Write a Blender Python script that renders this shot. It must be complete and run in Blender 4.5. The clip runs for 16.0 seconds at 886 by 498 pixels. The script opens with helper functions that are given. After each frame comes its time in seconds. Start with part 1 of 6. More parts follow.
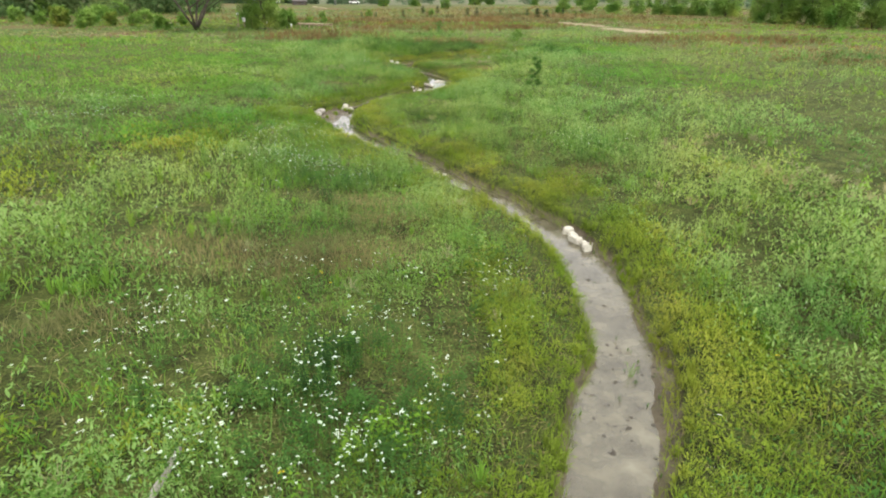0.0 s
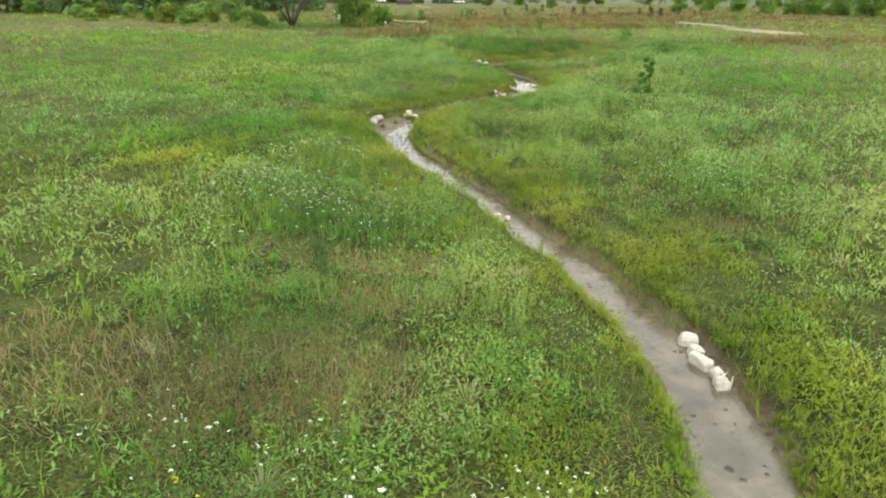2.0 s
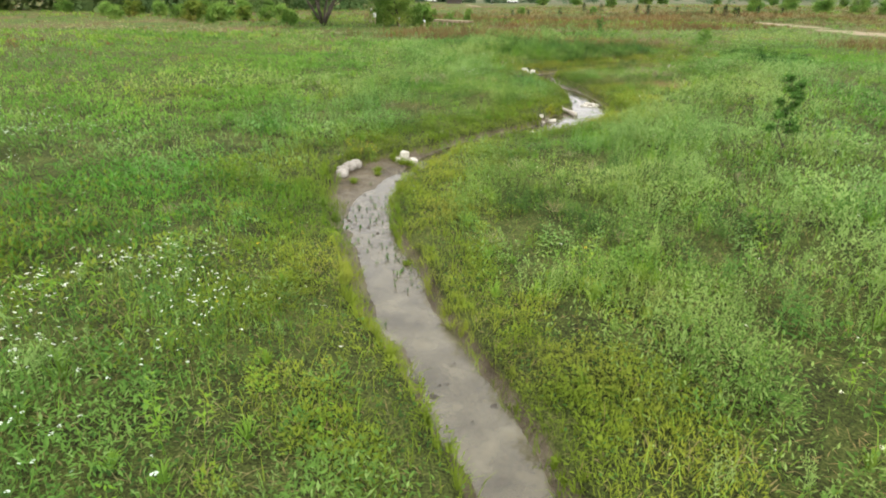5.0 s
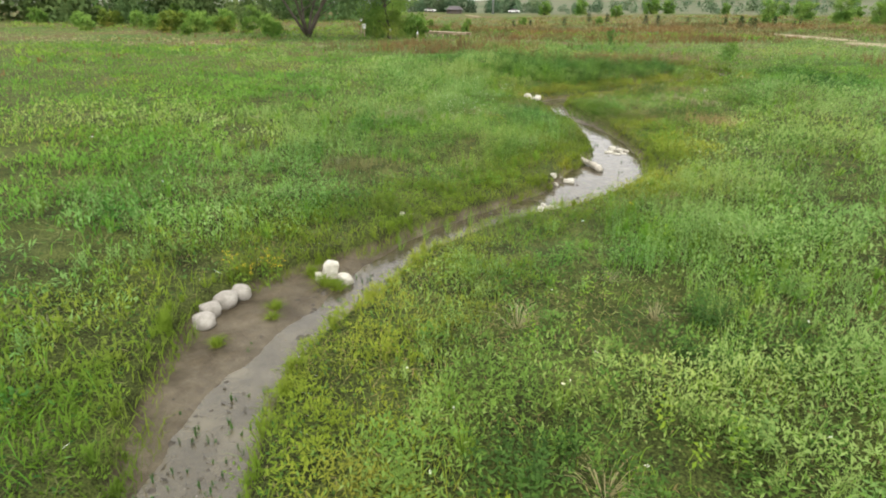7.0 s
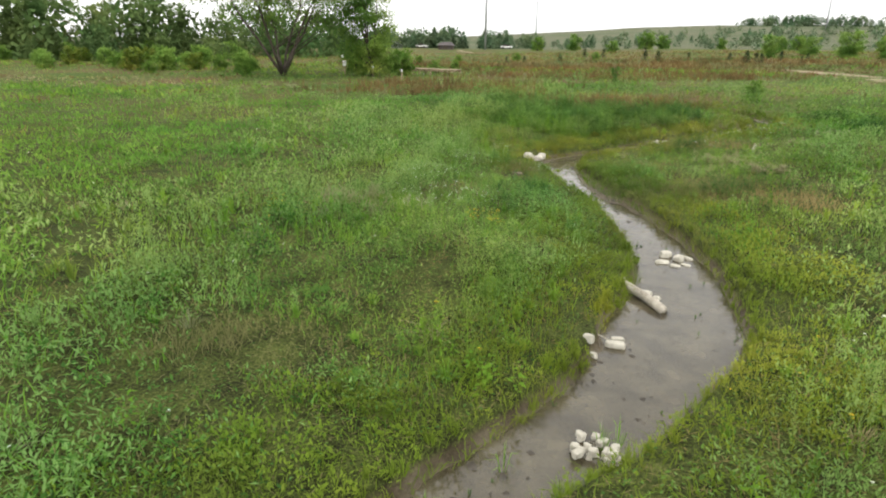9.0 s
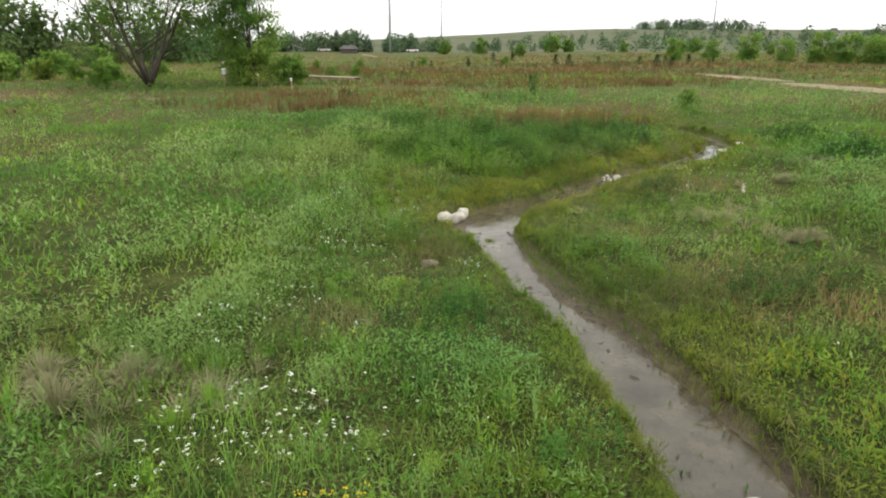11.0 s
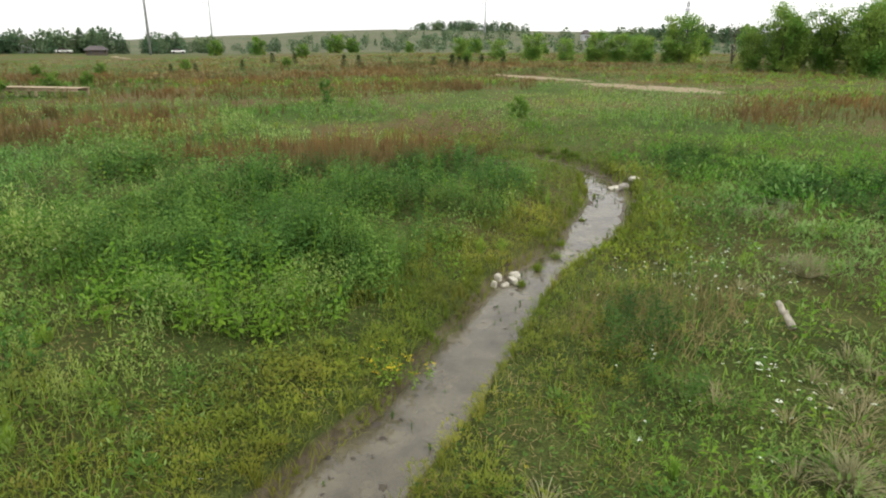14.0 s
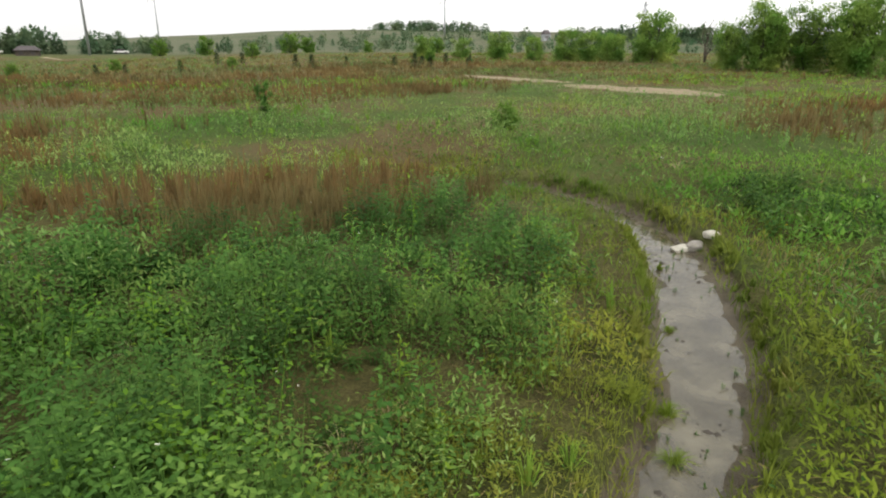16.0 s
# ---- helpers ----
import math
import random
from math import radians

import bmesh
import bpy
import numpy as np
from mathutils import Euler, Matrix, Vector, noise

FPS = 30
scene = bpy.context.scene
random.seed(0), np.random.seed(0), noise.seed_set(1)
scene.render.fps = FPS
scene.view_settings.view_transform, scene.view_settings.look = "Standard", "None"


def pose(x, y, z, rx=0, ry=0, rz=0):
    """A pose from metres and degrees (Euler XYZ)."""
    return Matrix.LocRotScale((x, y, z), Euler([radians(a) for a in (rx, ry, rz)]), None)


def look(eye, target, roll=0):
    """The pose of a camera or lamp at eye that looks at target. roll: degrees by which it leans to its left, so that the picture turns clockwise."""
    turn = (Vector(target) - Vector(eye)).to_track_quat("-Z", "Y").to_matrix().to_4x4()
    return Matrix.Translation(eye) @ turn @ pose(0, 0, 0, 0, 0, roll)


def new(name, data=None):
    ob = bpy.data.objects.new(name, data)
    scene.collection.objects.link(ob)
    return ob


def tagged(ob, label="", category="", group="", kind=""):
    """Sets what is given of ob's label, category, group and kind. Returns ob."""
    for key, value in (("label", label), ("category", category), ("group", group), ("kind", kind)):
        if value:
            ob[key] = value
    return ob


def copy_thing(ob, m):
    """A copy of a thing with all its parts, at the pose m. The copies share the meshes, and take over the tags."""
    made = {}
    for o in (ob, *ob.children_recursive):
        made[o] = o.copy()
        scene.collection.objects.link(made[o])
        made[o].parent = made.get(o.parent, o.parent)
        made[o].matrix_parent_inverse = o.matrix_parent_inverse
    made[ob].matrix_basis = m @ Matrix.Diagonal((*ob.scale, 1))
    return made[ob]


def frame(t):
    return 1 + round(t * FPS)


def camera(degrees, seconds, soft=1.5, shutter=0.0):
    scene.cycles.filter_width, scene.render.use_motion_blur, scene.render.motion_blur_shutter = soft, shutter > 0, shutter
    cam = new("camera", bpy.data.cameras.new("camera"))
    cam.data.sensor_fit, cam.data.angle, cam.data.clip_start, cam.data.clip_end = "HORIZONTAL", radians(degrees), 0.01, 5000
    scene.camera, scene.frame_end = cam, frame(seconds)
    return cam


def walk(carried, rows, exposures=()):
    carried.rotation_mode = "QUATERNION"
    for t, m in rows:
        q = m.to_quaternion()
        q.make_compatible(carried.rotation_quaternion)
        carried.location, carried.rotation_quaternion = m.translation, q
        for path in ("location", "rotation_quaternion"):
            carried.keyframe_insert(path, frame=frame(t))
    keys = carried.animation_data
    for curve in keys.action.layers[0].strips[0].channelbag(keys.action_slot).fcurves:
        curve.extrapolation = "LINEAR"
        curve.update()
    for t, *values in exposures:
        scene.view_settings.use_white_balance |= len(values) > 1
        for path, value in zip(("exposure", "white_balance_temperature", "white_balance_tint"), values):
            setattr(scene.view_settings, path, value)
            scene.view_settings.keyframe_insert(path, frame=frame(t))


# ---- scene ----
cam = camera(71.8, 16.0, soft=2.0)
METRES, EYE, TILT, LEAN, TURN = 51.471, 4.93, 0.0, 1.0, 0.0
ROWS = [
    (0.0, 0.0, 0.0, 0.0, 0.7, -22.47, -1.7),
    (0.5, 0.0037, 0.0245, -0.0031, 3.26, -22.52, -1.7),
    (1.0, 0.0077, 0.0497, -0.0056, 5.67, -22.57, -1.67),
    (1.5, 0.0107, 0.0752, -0.008, 7.91, -22.62, -1.66),
    (2.0, 0.0126, 0.101, -0.0102, 10.06, -22.67, -1.64),
    (2.5, 0.0135, 0.1268, -0.0122, 11.63, -22.7, -1.62),
    (3.0, 0.0133, 0.1533, -0.0143, 12.57, -22.73, -1.62),
    (3.5, 0.0115, 0.1811, -0.0162, 13.44, -22.75, -1.62),
    (6.0, -0.009, 0.3379, -0.0203, 14.98, -22.73, -1.69),
    (6.5, -0.0137, 0.3702, -0.0202, 14.98, -22.53, -1.69),
    (7.0, -0.0188, 0.4025, -0.0204, 14.99, -21.96, -1.67),
    (7.5, -0.0242, 0.4351, -0.0208, 14.97, -21.26, -1.66),
    (8.0, -0.0298, 0.4682, -0.0214, 14.98, -20.4, -1.62),
    (8.5, -0.0357, 0.5014, -0.022, 14.94, -19.38, -1.6),
    (11.0, -0.0586, 0.6716, -0.0207, 6.11, -18.49, -1.44),
    (11.5, -0.0618, 0.7047, -0.0203, 2.43, -18.39, -1.46),
    (12.0, -0.0638, 0.7375, -0.0205, -1.04, -18.29, -1.48),
    (12.5, -0.0649, 0.7702, -0.021, -4.34, -18.21, -1.42),
    (13.0, -0.0645, 0.8029, -0.0215, -7.67, -18.13, -1.34),
    (13.5, -0.0624, 0.8347, -0.0219, -10.48, -18.09, -1.24),
    (14.0, -0.0594, 0.8662, -0.0231, -13.15, -17.96, -1.33),
    (14.5, -0.0551, 0.8975, -0.0239, -15.02, -17.88, -1.29),
    (15.0, -0.0496, 0.9284, -0.0249, -16.01, -17.82, -1.26),
    (15.5, -0.0431, 0.9592, -0.0258, -16.57, -17.86, -1.29),
    (16.0, -0.0353, 0.9902, -0.0271, -16.78, -17.83, -1.25),
]
walk(cam, [(t, pose(0, 0, EYE, TILT, LEAN, TURN) @ pose(METRES * x, METRES * y, METRES * z, 90 + pitch, roll, yaw)) for t, x, y, z, yaw, pitch, roll in ROWS],
     exposures=((0.0, 0.82), (3.5, 0.84), (7.0, 0.76), (8.5, 0.54), (11.0, 0.33), (13.0, 0.33), (16.0, 0.18)))

# ---- world and light: a bright overcast day ----
world = bpy.data.worlds.new("overcast_sky")
scene.world = world
world.use_nodes = True
wn, wl = world.node_tree.nodes, world.node_tree.links
wn.clear()
w_out = wn.new("ShaderNodeOutputWorld")
w_bg = wn.new("ShaderNodeBackground")
w_sky = wn.new("ShaderNodeTexSky")
w_sky.sky_type = "NISHITA"
w_sky.sun_disc = False
w_sky.sun_elevation = radians(52)
w_sky.sun_rotation = radians(200)
w_sky.dust_density = 3.0
w_hsv = wn.new("ShaderNodeHueSaturation")
w_hsv.inputs["Saturation"].default_value = 0.12
w_hsv.inputs["Value"].default_value = 1.0
w_noise = wn.new("ShaderNodeTexNoise")
w_noise.inputs["Scale"].default_value = 2.2
w_noise.inputs["Detail"].default_value = 6.0
w_map = wn.new("ShaderNodeMapRange")
w_map.inputs["From Min"].default_value = 0.25
w_map.inputs["From Max"].default_value = 0.75
w_map.inputs["To Min"].default_value = 0.88
w_map.inputs["To Max"].default_value = 1.2
w_coord = wn.new("ShaderNodeTexCoord")
w_mapping = wn.new("ShaderNodeMapping")
w_mapping.inputs["Scale"].default_value = (1.0, 1.0, 3.0)
w_mix = wn.new("ShaderNodeMix")
w_mix.data_type = "RGBA"
w_mix.inputs["Factor"].default_value = 0.7
w_mix.inputs["B"].default_value = (10.6, 10.5, 10.3, 1.0)
w_mul = wn.new("ShaderNodeVectorMath")
w_mul.operation = "SCALE"
wl.new(w_coord.outputs["Generated"], w_mapping.inputs["Vector"])
wl.new(w_mapping.outputs["Vector"], w_noise.inputs["Vector"])
wl.new(w_noise.outputs["Fac"], w_map.inputs["Value"])
wl.new(w_sky.outputs["Color"], w_hsv.inputs["Color"])
wl.new(w_hsv.outputs["Color"], w_mix.inputs["A"])
wl.new(w_mix.outputs["Result"], w_mul.inputs[0])
wl.new(w_map.outputs["Result"], w_mul.inputs["Scale"])
wl.new(w_mul.outputs["Vector"], w_bg.inputs["Color"])
w_bg.inputs["Strength"].default_value = 0.12
wl.new(w_bg.outputs["Background"], w_out.inputs["Surface"])

sun_data = bpy.data.lights.new("sun", "SUN")
sun_data.energy = 1.3
sun_data.angle = radians(18)
sun_data.color = (1.0, 0.96, 0.9)
sun = new("sun", sun_data)
sun.matrix_world = look((20, -40, 60), (0, 0, 0))

rng = np.random.default_rng(7)


# ---- materials ----
def shader(name):
    mat = bpy.data.materials.new(name)
    mat.use_nodes = True
    n, l = mat.node_tree.nodes, mat.node_tree.links
    n.clear()
    return mat, n, l, n.new("ShaderNodeOutputMaterial")


def ramp(n, stops):
    r = n.new("ShaderNodeValToRGB")
    e = r.color_ramp.elements
    while len(e) < len(stops):
        e.new(0.5)
    for k, (p, c) in zip(e, stops):
        k.position = p
        k.color = (*c, 1)
    return r


def noise_at(n, l, scale, detail=4.0, rough=0.55, source="Object"):
    c = n.new("ShaderNodeTexCoord")
    t = n.new("ShaderNodeTexNoise")
    t.inputs["Scale"].default_value = scale
    t.inputs["Detail"].default_value = detail
    t.inputs["Roughness"].default_value = rough
    l.new(c.outputs[source], t.inputs["Vector"])
    return t


def blend(n, l, a, b, fac, mode="MIX"):
    m = n.new("ShaderNodeMix")
    m.data_type = "RGBA"
    m.blend_type = mode
    for sock, v in (("A", a), ("B", b), ("Factor", fac)):
        if isinstance(v, (tuple, float, int)):
            m.inputs[sock].default_value = (*v, 1) if isinstance(v, tuple) else v
        else:
            l.new(v, m.inputs[sock])
    return m.outputs["Result"]


def leaf_mat(name, dark, mid, light, through_part=0.35, patch=0.45, rough=0.7, dry=0.0):
    """Foliage: each leaf its own tone, drifts of tone across the meadow, light shining through."""
    mat, n, l, out = shader(name)
    geo = n.new("ShaderNodeNewGeometry")
    r = ramp(n, [(0.0, dark), (0.5, mid), (1.0, light)])
    big = noise_at(n, l, patch, 3.0)
    small = noise_at(n, l, 2.6, 2.0)
    add = n.new("ShaderNodeMath")
    add.operation = "MULTIPLY_ADD"
    add.inputs[1].default_value = 0.14
    l.new(geo.outputs["Random Per Island"], add.inputs[0])
    mid_m = n.new("ShaderNodeMapRange")
    mid_m.inputs["From Min"].default_value = 0.3
    mid_m.inputs["From Max"].default_value = 0.7
    mid_m.inputs["To Min"].default_value = -0.18
    mid_m.inputs["To Max"].default_value = 0.46
    l.new(big.outputs["Fac"], mid_m.inputs["Value"])
    add2 = n.new("ShaderNodeMath")
    add2.operation = "MULTIPLY_ADD"
    add2.inputs[1].default_value = 0.55
    l.new(small.outputs["Fac"], add2.inputs[0])
    l.new(mid_m.outputs["Result"], add2.inputs[2])
    l.new(add2.outputs[0], add.inputs[2])
    l.new(add.outputs[0], r.inputs["Fac"])
    age = noise_at(n, l, 0.8, 4.0)
    age_m = n.new("ShaderNodeMapRange")
    age_m.inputs["From Min"].default_value = 0.5
    age_m.inputs["From Max"].default_value = 0.72
    age_m.inputs["To Max"].default_value = dry
    l.new(age.outputs["Fac"], age_m.inputs["Value"])
    leaf_colour = blend(n, l, r.outputs["Color"], (0.21, 0.165, 0.055), age_m.outputs["Result"])
    drift = noise_at(n, l, 0.19, 4.0, 0.6)
    drift_r = ramp(n, [(0.34, (0.62, 0.82, 0.70)), (0.46, (0.92, 0.97, 0.90)), (0.56, (0.98, 0.99, 0.93)), (0.66, (1.06, 0.97, 0.82))])
    l.new(drift.outputs["Fac"], drift_r.inputs["Fac"])
    leaf_colour = blend(n, l, leaf_colour, drift_r.outputs["Color"], 1.0, "MULTIPLY")
    broad = noise_at(n, l, 0.07, 3.0, 0.55)
    broad_r = ramp(n, [(0.36, (0.74, 0.92, 0.86)), (0.5, (0.96, 1.0, 0.96)), (0.64, (1.12, 1.06, 0.95))])
    l.new(broad.outputs["Fac"], broad_r.inputs["Fac"])
    leaf_colour = blend(n, l, leaf_colour, broad_r.outputs["Color"], 1.0, "MULTIPLY")
    lift_n = n.new("ShaderNodeMix")
    lift_n.data_type = "VECTOR"
    lift_n.inputs["Factor"].default_value = 0.5
    lift_n.inputs["B"].default_value = (0.0, 0.0, 1.0)
    l.new(geo.outputs["Normal"], lift_n.inputs["A"])
    p = n.new("ShaderNodeBsdfPrincipled")
    p.inputs["Roughness"].default_value = rough
    p.inputs["Specular IOR Level"].default_value = 0.08
    l.new(lift_n.outputs["Result"], p.inputs["Normal"])
    l.new(leaf_colour, p.inputs["Base Color"])
    tr = n.new("ShaderNodeBsdfTranslucent")
    l.new(leaf_colour, tr.inputs["Color"])
    mx = n.new("ShaderNodeMixShader")
    mx.inputs["Fac"].default_value = through_part
    l.new(p.outputs[0], mx.inputs[1])
    l.new(tr.outputs[0], mx.inputs[2])
    l.new(mx.outputs[0], out.inputs["Surface"])
    return mat


def solid_mat(name, dark, light, scale=6.0, rough=0.7, bump=0.3, metal=0.0, fine=40.0):
    """A weathered surface: two scales of tone and a fine relief."""
    mat, n, l, out = shader(name)
    a = noise_at(n, l, scale, 5.0, 0.6)
    b = noise_at(n, l, fine, 4.0, 0.6)
    r = ramp(n, [(0.3, dark), (0.7, light)])
    l.new(a.outputs["Fac"], r.inputs["Fac"])
    col = blend(n, l, r.outputs["Color"], b.outputs["Fac"], 0.25, "OVERLAY")
    p = n.new("ShaderNodeBsdfPrincipled")
    p.inputs["Roughness"].default_value = rough
    p.inputs["Metallic"].default_value = metal
    l.new(col, p.inputs["Base Color"])
    bp = n.new("ShaderNodeBump")
    bp.inputs["Strength"].default_value = bump
    bp.inputs["Distance"].default_value = 0.02
    l.new(b.outputs["Fac"], bp.inputs["Height"])
    l.new(bp.outputs["Normal"], p.inputs["Normal"])
    l.new(p.outputs[0], out.inputs["Surface"])
    return mat


def ground_mat():
    """Thatch and soil under the plants, turning to wet mud low by the water, and to open fields far off."""
    mat, n, l, out = shader("meadow_ground")
    near_n = noise_at(n, l, 1.7, 6.0, 0.65)
    wide = noise_at(n, l, 0.11, 5.0, 0.6)
    fine = noise_at(n, l, 22.0, 5.0, 0.7)
    soil = ramp(n, [(0.25, (0.018, 0.017, 0.009)), (0.42, (0.044, 0.054, 0.016)), (0.6, (0.088, 0.114, 0.027)), (0.8, (0.15, 0.148, 0.052))])
    litter = noise_at(n, l, 34.0, 3.0, 0.7)
    soil_f = n.new("ShaderNodeMath")
    soil_f.operation = "MULTIPLY_ADD"
    soil_f.inputs[1].default_value = 1.3
    l.new(litter.outputs["Fac"], soil_f.inputs[0])
    soil_o = n.new("ShaderNodeMath")
    soil_o.operation = "MULTIPLY_ADD"
    soil_o.inputs[1].default_value = 0.8
    soil_o.inputs[2].default_value = -0.55
    l.new(near_n.outputs["Fac"], soil_o.inputs[0])
    l.new(soil_o.outputs[0], soil_f.inputs[2])
    l.new(soil_f.outputs[0], soil.inputs["Fac"])
    field = ramp(n, [(0.36, (0.06, 0.10, 0.02)), (0.47, (0.085, 0.11, 0.028)), (0.55, (0.115, 0.095, 0.04)), (0.66, (0.13, 0.09, 0.042))])
    l.new(wide.outputs["Fac"], field.inputs["Fac"])
    c = n.new("ShaderNodeTexCoord")
    sep = n.new("ShaderNodeSeparateXYZ")
    l.new(c.outputs["Object"], sep.inputs[0])
    far_f = n.new("ShaderNodeMapRange")
    far_f.inputs["From Min"].default_value = 40
    far_f.inputs["From Max"].default_value = 75
    l.new(sep.outputs["Y"], far_f.inputs["Value"])
    # hill tones greyed, with the wash of distance haze in the colour
    hill = ramp(n, [(0.35, (0.085, 0.110, 0.055)), (0.5, (0.125, 0.132, 0.080)), (0.65, (0.105, 0.122, 0.068))])
    wide2 = noise_at(n, l, 0.012, 3.0)
    l.new(wide2.outputs["Fac"], hill.inputs["Fac"])
    hill_f = n.new("ShaderNodeMapRange")
    hill_f.inputs["From Min"].default_value = 230
    hill_f.inputs["From Max"].default_value = 260
    l.new(sep.outputs["Y"], hill_f.inputs["Value"])
    dry = blend(n, l, soil.outputs["Color"], field.outputs["Color"], far_f.outputs["Result"])
    dry = blend(n, l, dry, hill.outputs["Color"], hill_f.outputs["Result"])
    mud = ramp(n, [(0.34, (0.066, 0.051, 0.031)), (0.5, (0.116, 0.094, 0.060)), (0.68, (0.170, 0.142, 0.097))])
    l.new(near_n.outputs["Fac"], mud.inputs["Fac"])
    mud_f = n.new("ShaderNodeMapRange")
    mud_f.inputs["From Min"].default_value = 0.17
    mud_f.inputs["From Max"].default_value = 0.09
    l.new(sep.outputs["Z"], mud_f.inputs["Value"])
    col = blend(n, l, dry, mud.outputs["Color"], mud_f.outputs["Result"])
    lump = noise_at(n, l, 7.0, 5.0, 0.65)
    col = blend(n, l, col, lump.outputs["Fac"], 0.5, "OVERLAY")
    col = blend(n, l, col, fine.outputs["Fac"], 0.45, "OVERLAY")
    p = n.new("ShaderNodeBsdfPrincipled")
    gleam = n.new("ShaderNodeMapRange")
    gleam.inputs["From Min"].default_value = 0.02
    gleam.inputs["From Max"].default_value = 0.12
    gleam.inputs["To Min"].default_value = 0.3
    gleam.inputs["To Max"].default_value = 0.1
    l.new(sep.outputs["Z"], gleam.inputs["Value"])
    l.new(gleam.outputs["Result"], p.inputs["Specular IOR Level"])
    l.new(col, p.inputs["Base Color"])
    wet = n.new("ShaderNodeMapRange")
    wet.inputs["From Min"].default_value = 0.02
    wet.inputs["From Max"].default_value = 0.14
    wet.inputs["To Min"].default_value = 0.38
    wet.inputs["To Max"].default_value = 0.9
    l.new(sep.outputs["Z"], wet.inputs["Value"])
    l.new(wet.outputs["Result"], p.inputs["Roughness"])
    bp = n.new("ShaderNodeBump")
    bp.inputs["Strength"].default_value = 0.9
    bp.inputs["Distance"].default_value = 0.06
    l.new(fine.outputs["Fac"], bp.inputs["Height"])
    l.new(bp.outputs["Normal"], p.inputs["Normal"])
    l.new(p.outputs[0], out.inputs["Surface"])
    return mat


def water_mat():
    """Shallow silty water: the muddy bed shows dimly through drifting silt, the sky mirrors in it."""
    mat, n, l, out = shader("silty_water")
    silt = noise_at(n, l, 1.3, 6.0, 0.65)
    r = ramp(n, [(0.30, (0.105, 0.092, 0.058)), (0.5, (0.160, 0.144, 0.096)), (0.70, (0.220, 0.202, 0.142))])
    l.new(silt.outputs["Fac"], r.inputs["Fac"])
    cloud = noise_at(n, l, 2.3, 5.0, 0.6)
    cloud_m = n.new("ShaderNodeMapRange")
    cloud_m.inputs["From Min"].default_value = 0.35
    cloud_m.inputs["From Max"].default_value = 0.65
    cloud_m.inputs["To Min"].default_value = 0.45
    cloud_m.inputs["To Max"].default_value = 0.95
    l.new(cloud.outputs["Fac"], cloud_m.inputs["Value"])
    rip = noise_at(n, l, 7.0, 3.0)
    bp = n.new("ShaderNodeBump")
    bp.inputs["Strength"].default_value = 0.06
    bp.inputs["Distance"].default_value = 0.02
    l.new(rip.outputs["Fac"], bp.inputs["Height"])
    # middle reach coloured darker, painting in the reflection of dark bank plants
    c = n.new("ShaderNodeTexCoord")
    sep = n.new("ShaderNodeSeparateXYZ")
    l.new(c.outputs["Object"], sep.inputs[0])
    bank_mirror_r = ramp(n, [(0.0, (1.0, 1.0, 1.0)), (0.24, (0.95, 0.94, 0.92)), (0.40, (0.62, 0.58, 0.52)), (0.58, (0.60, 0.57, 0.52)), (0.68, (0.85, 0.83, 0.80)), (1.0, (0.9, 0.88, 0.85))])
    along = n.new("ShaderNodeMath")
    along.operation = "MULTIPLY"
    along.inputs[1].default_value = 1 / 70
    l.new(sep.outputs["Y"], along.inputs[0])
    l.new(along.outputs[0], bank_mirror_r.inputs["Fac"])
    silt_col = blend(n, l, r.outputs["Color"], bank_mirror_r.outputs["Color"], 1.0, "MULTIPLY")
    clear = n.new("ShaderNodeBsdfTransparent")
    clear.inputs["Color"].default_value = (0.88, 0.84, 0.76, 1)
    murk = n.new("ShaderNodeBsdfDiffuse")
    l.new(silt_col, murk.inputs["Color"])
    body = n.new("ShaderNodeMixShader")
    l.new(cloud_m.outputs["Result"], body.inputs["Fac"])
    l.new(clear.outputs[0], body.inputs[1])
    l.new(murk.outputs[0], body.inputs[2])
    gloss = n.new("ShaderNodeBsdfGlossy")
    gloss.inputs["Roughness"].default_value = 0.05
    l.new(bp.outputs["Normal"], gloss.inputs["Normal"])
    fr = n.new("ShaderNodeFresnel")
    fr.inputs["IOR"].default_value = 1.72
    l.new(bp.outputs["Normal"], fr.inputs["Normal"])
    top = n.new("ShaderNodeMixShader")
    l.new(fr.outputs[0], top.inputs["Fac"])
    l.new(body.outputs[0], top.inputs[1])
    l.new(gloss.outputs[0], top.inputs[2])
    l.new(top.outputs[0], out.inputs["Surface"])
    return mat


GROUND = ground_mat()
WATER = water_mat()
GRASS = leaf_mat("meadow_grass", (0.080, 0.150, 0.020), (0.205, 0.345, 0.046), (0.385, 0.505, 0.100), through_part=0.35, dry=0.5)
SEDGE = leaf_mat("bank_sedge", (0.100, 0.148, 0.016), (0.212, 0.275, 0.032), (0.365, 0.360, 0.060), dry=0.45)
SEDGE_OLD = leaf_mat("late_sedge", (0.080, 0.115, 0.020), (0.195, 0.240, 0.038), (0.350, 0.335, 0.072), dry=0.5)
FORB = leaf_mat("green_forb", (0.034, 0.080, 0.018), (0.112, 0.220, 0.044), (0.250, 0.375, 0.090), dry=0.4)
MEADOW = leaf_mat("meadow_leaf", (0.052, 0.112, 0.024), (0.142, 0.252, 0.050), (0.305, 0.415, 0.104), through_part=0.35, dry=0.4)
FERNY = leaf_mat("pale_forb", (0.140, 0.224, 0.066), (0.275, 0.395, 0.124), (0.415, 0.520, 0.190), through_part=0.45, dry=0.22)
BROAD = leaf_mat("broad_leaf", (0.022, 0.060, 0.015), (0.108, 0.215, 0.046), (0.265, 0.405, 0.094), patch=1.3)
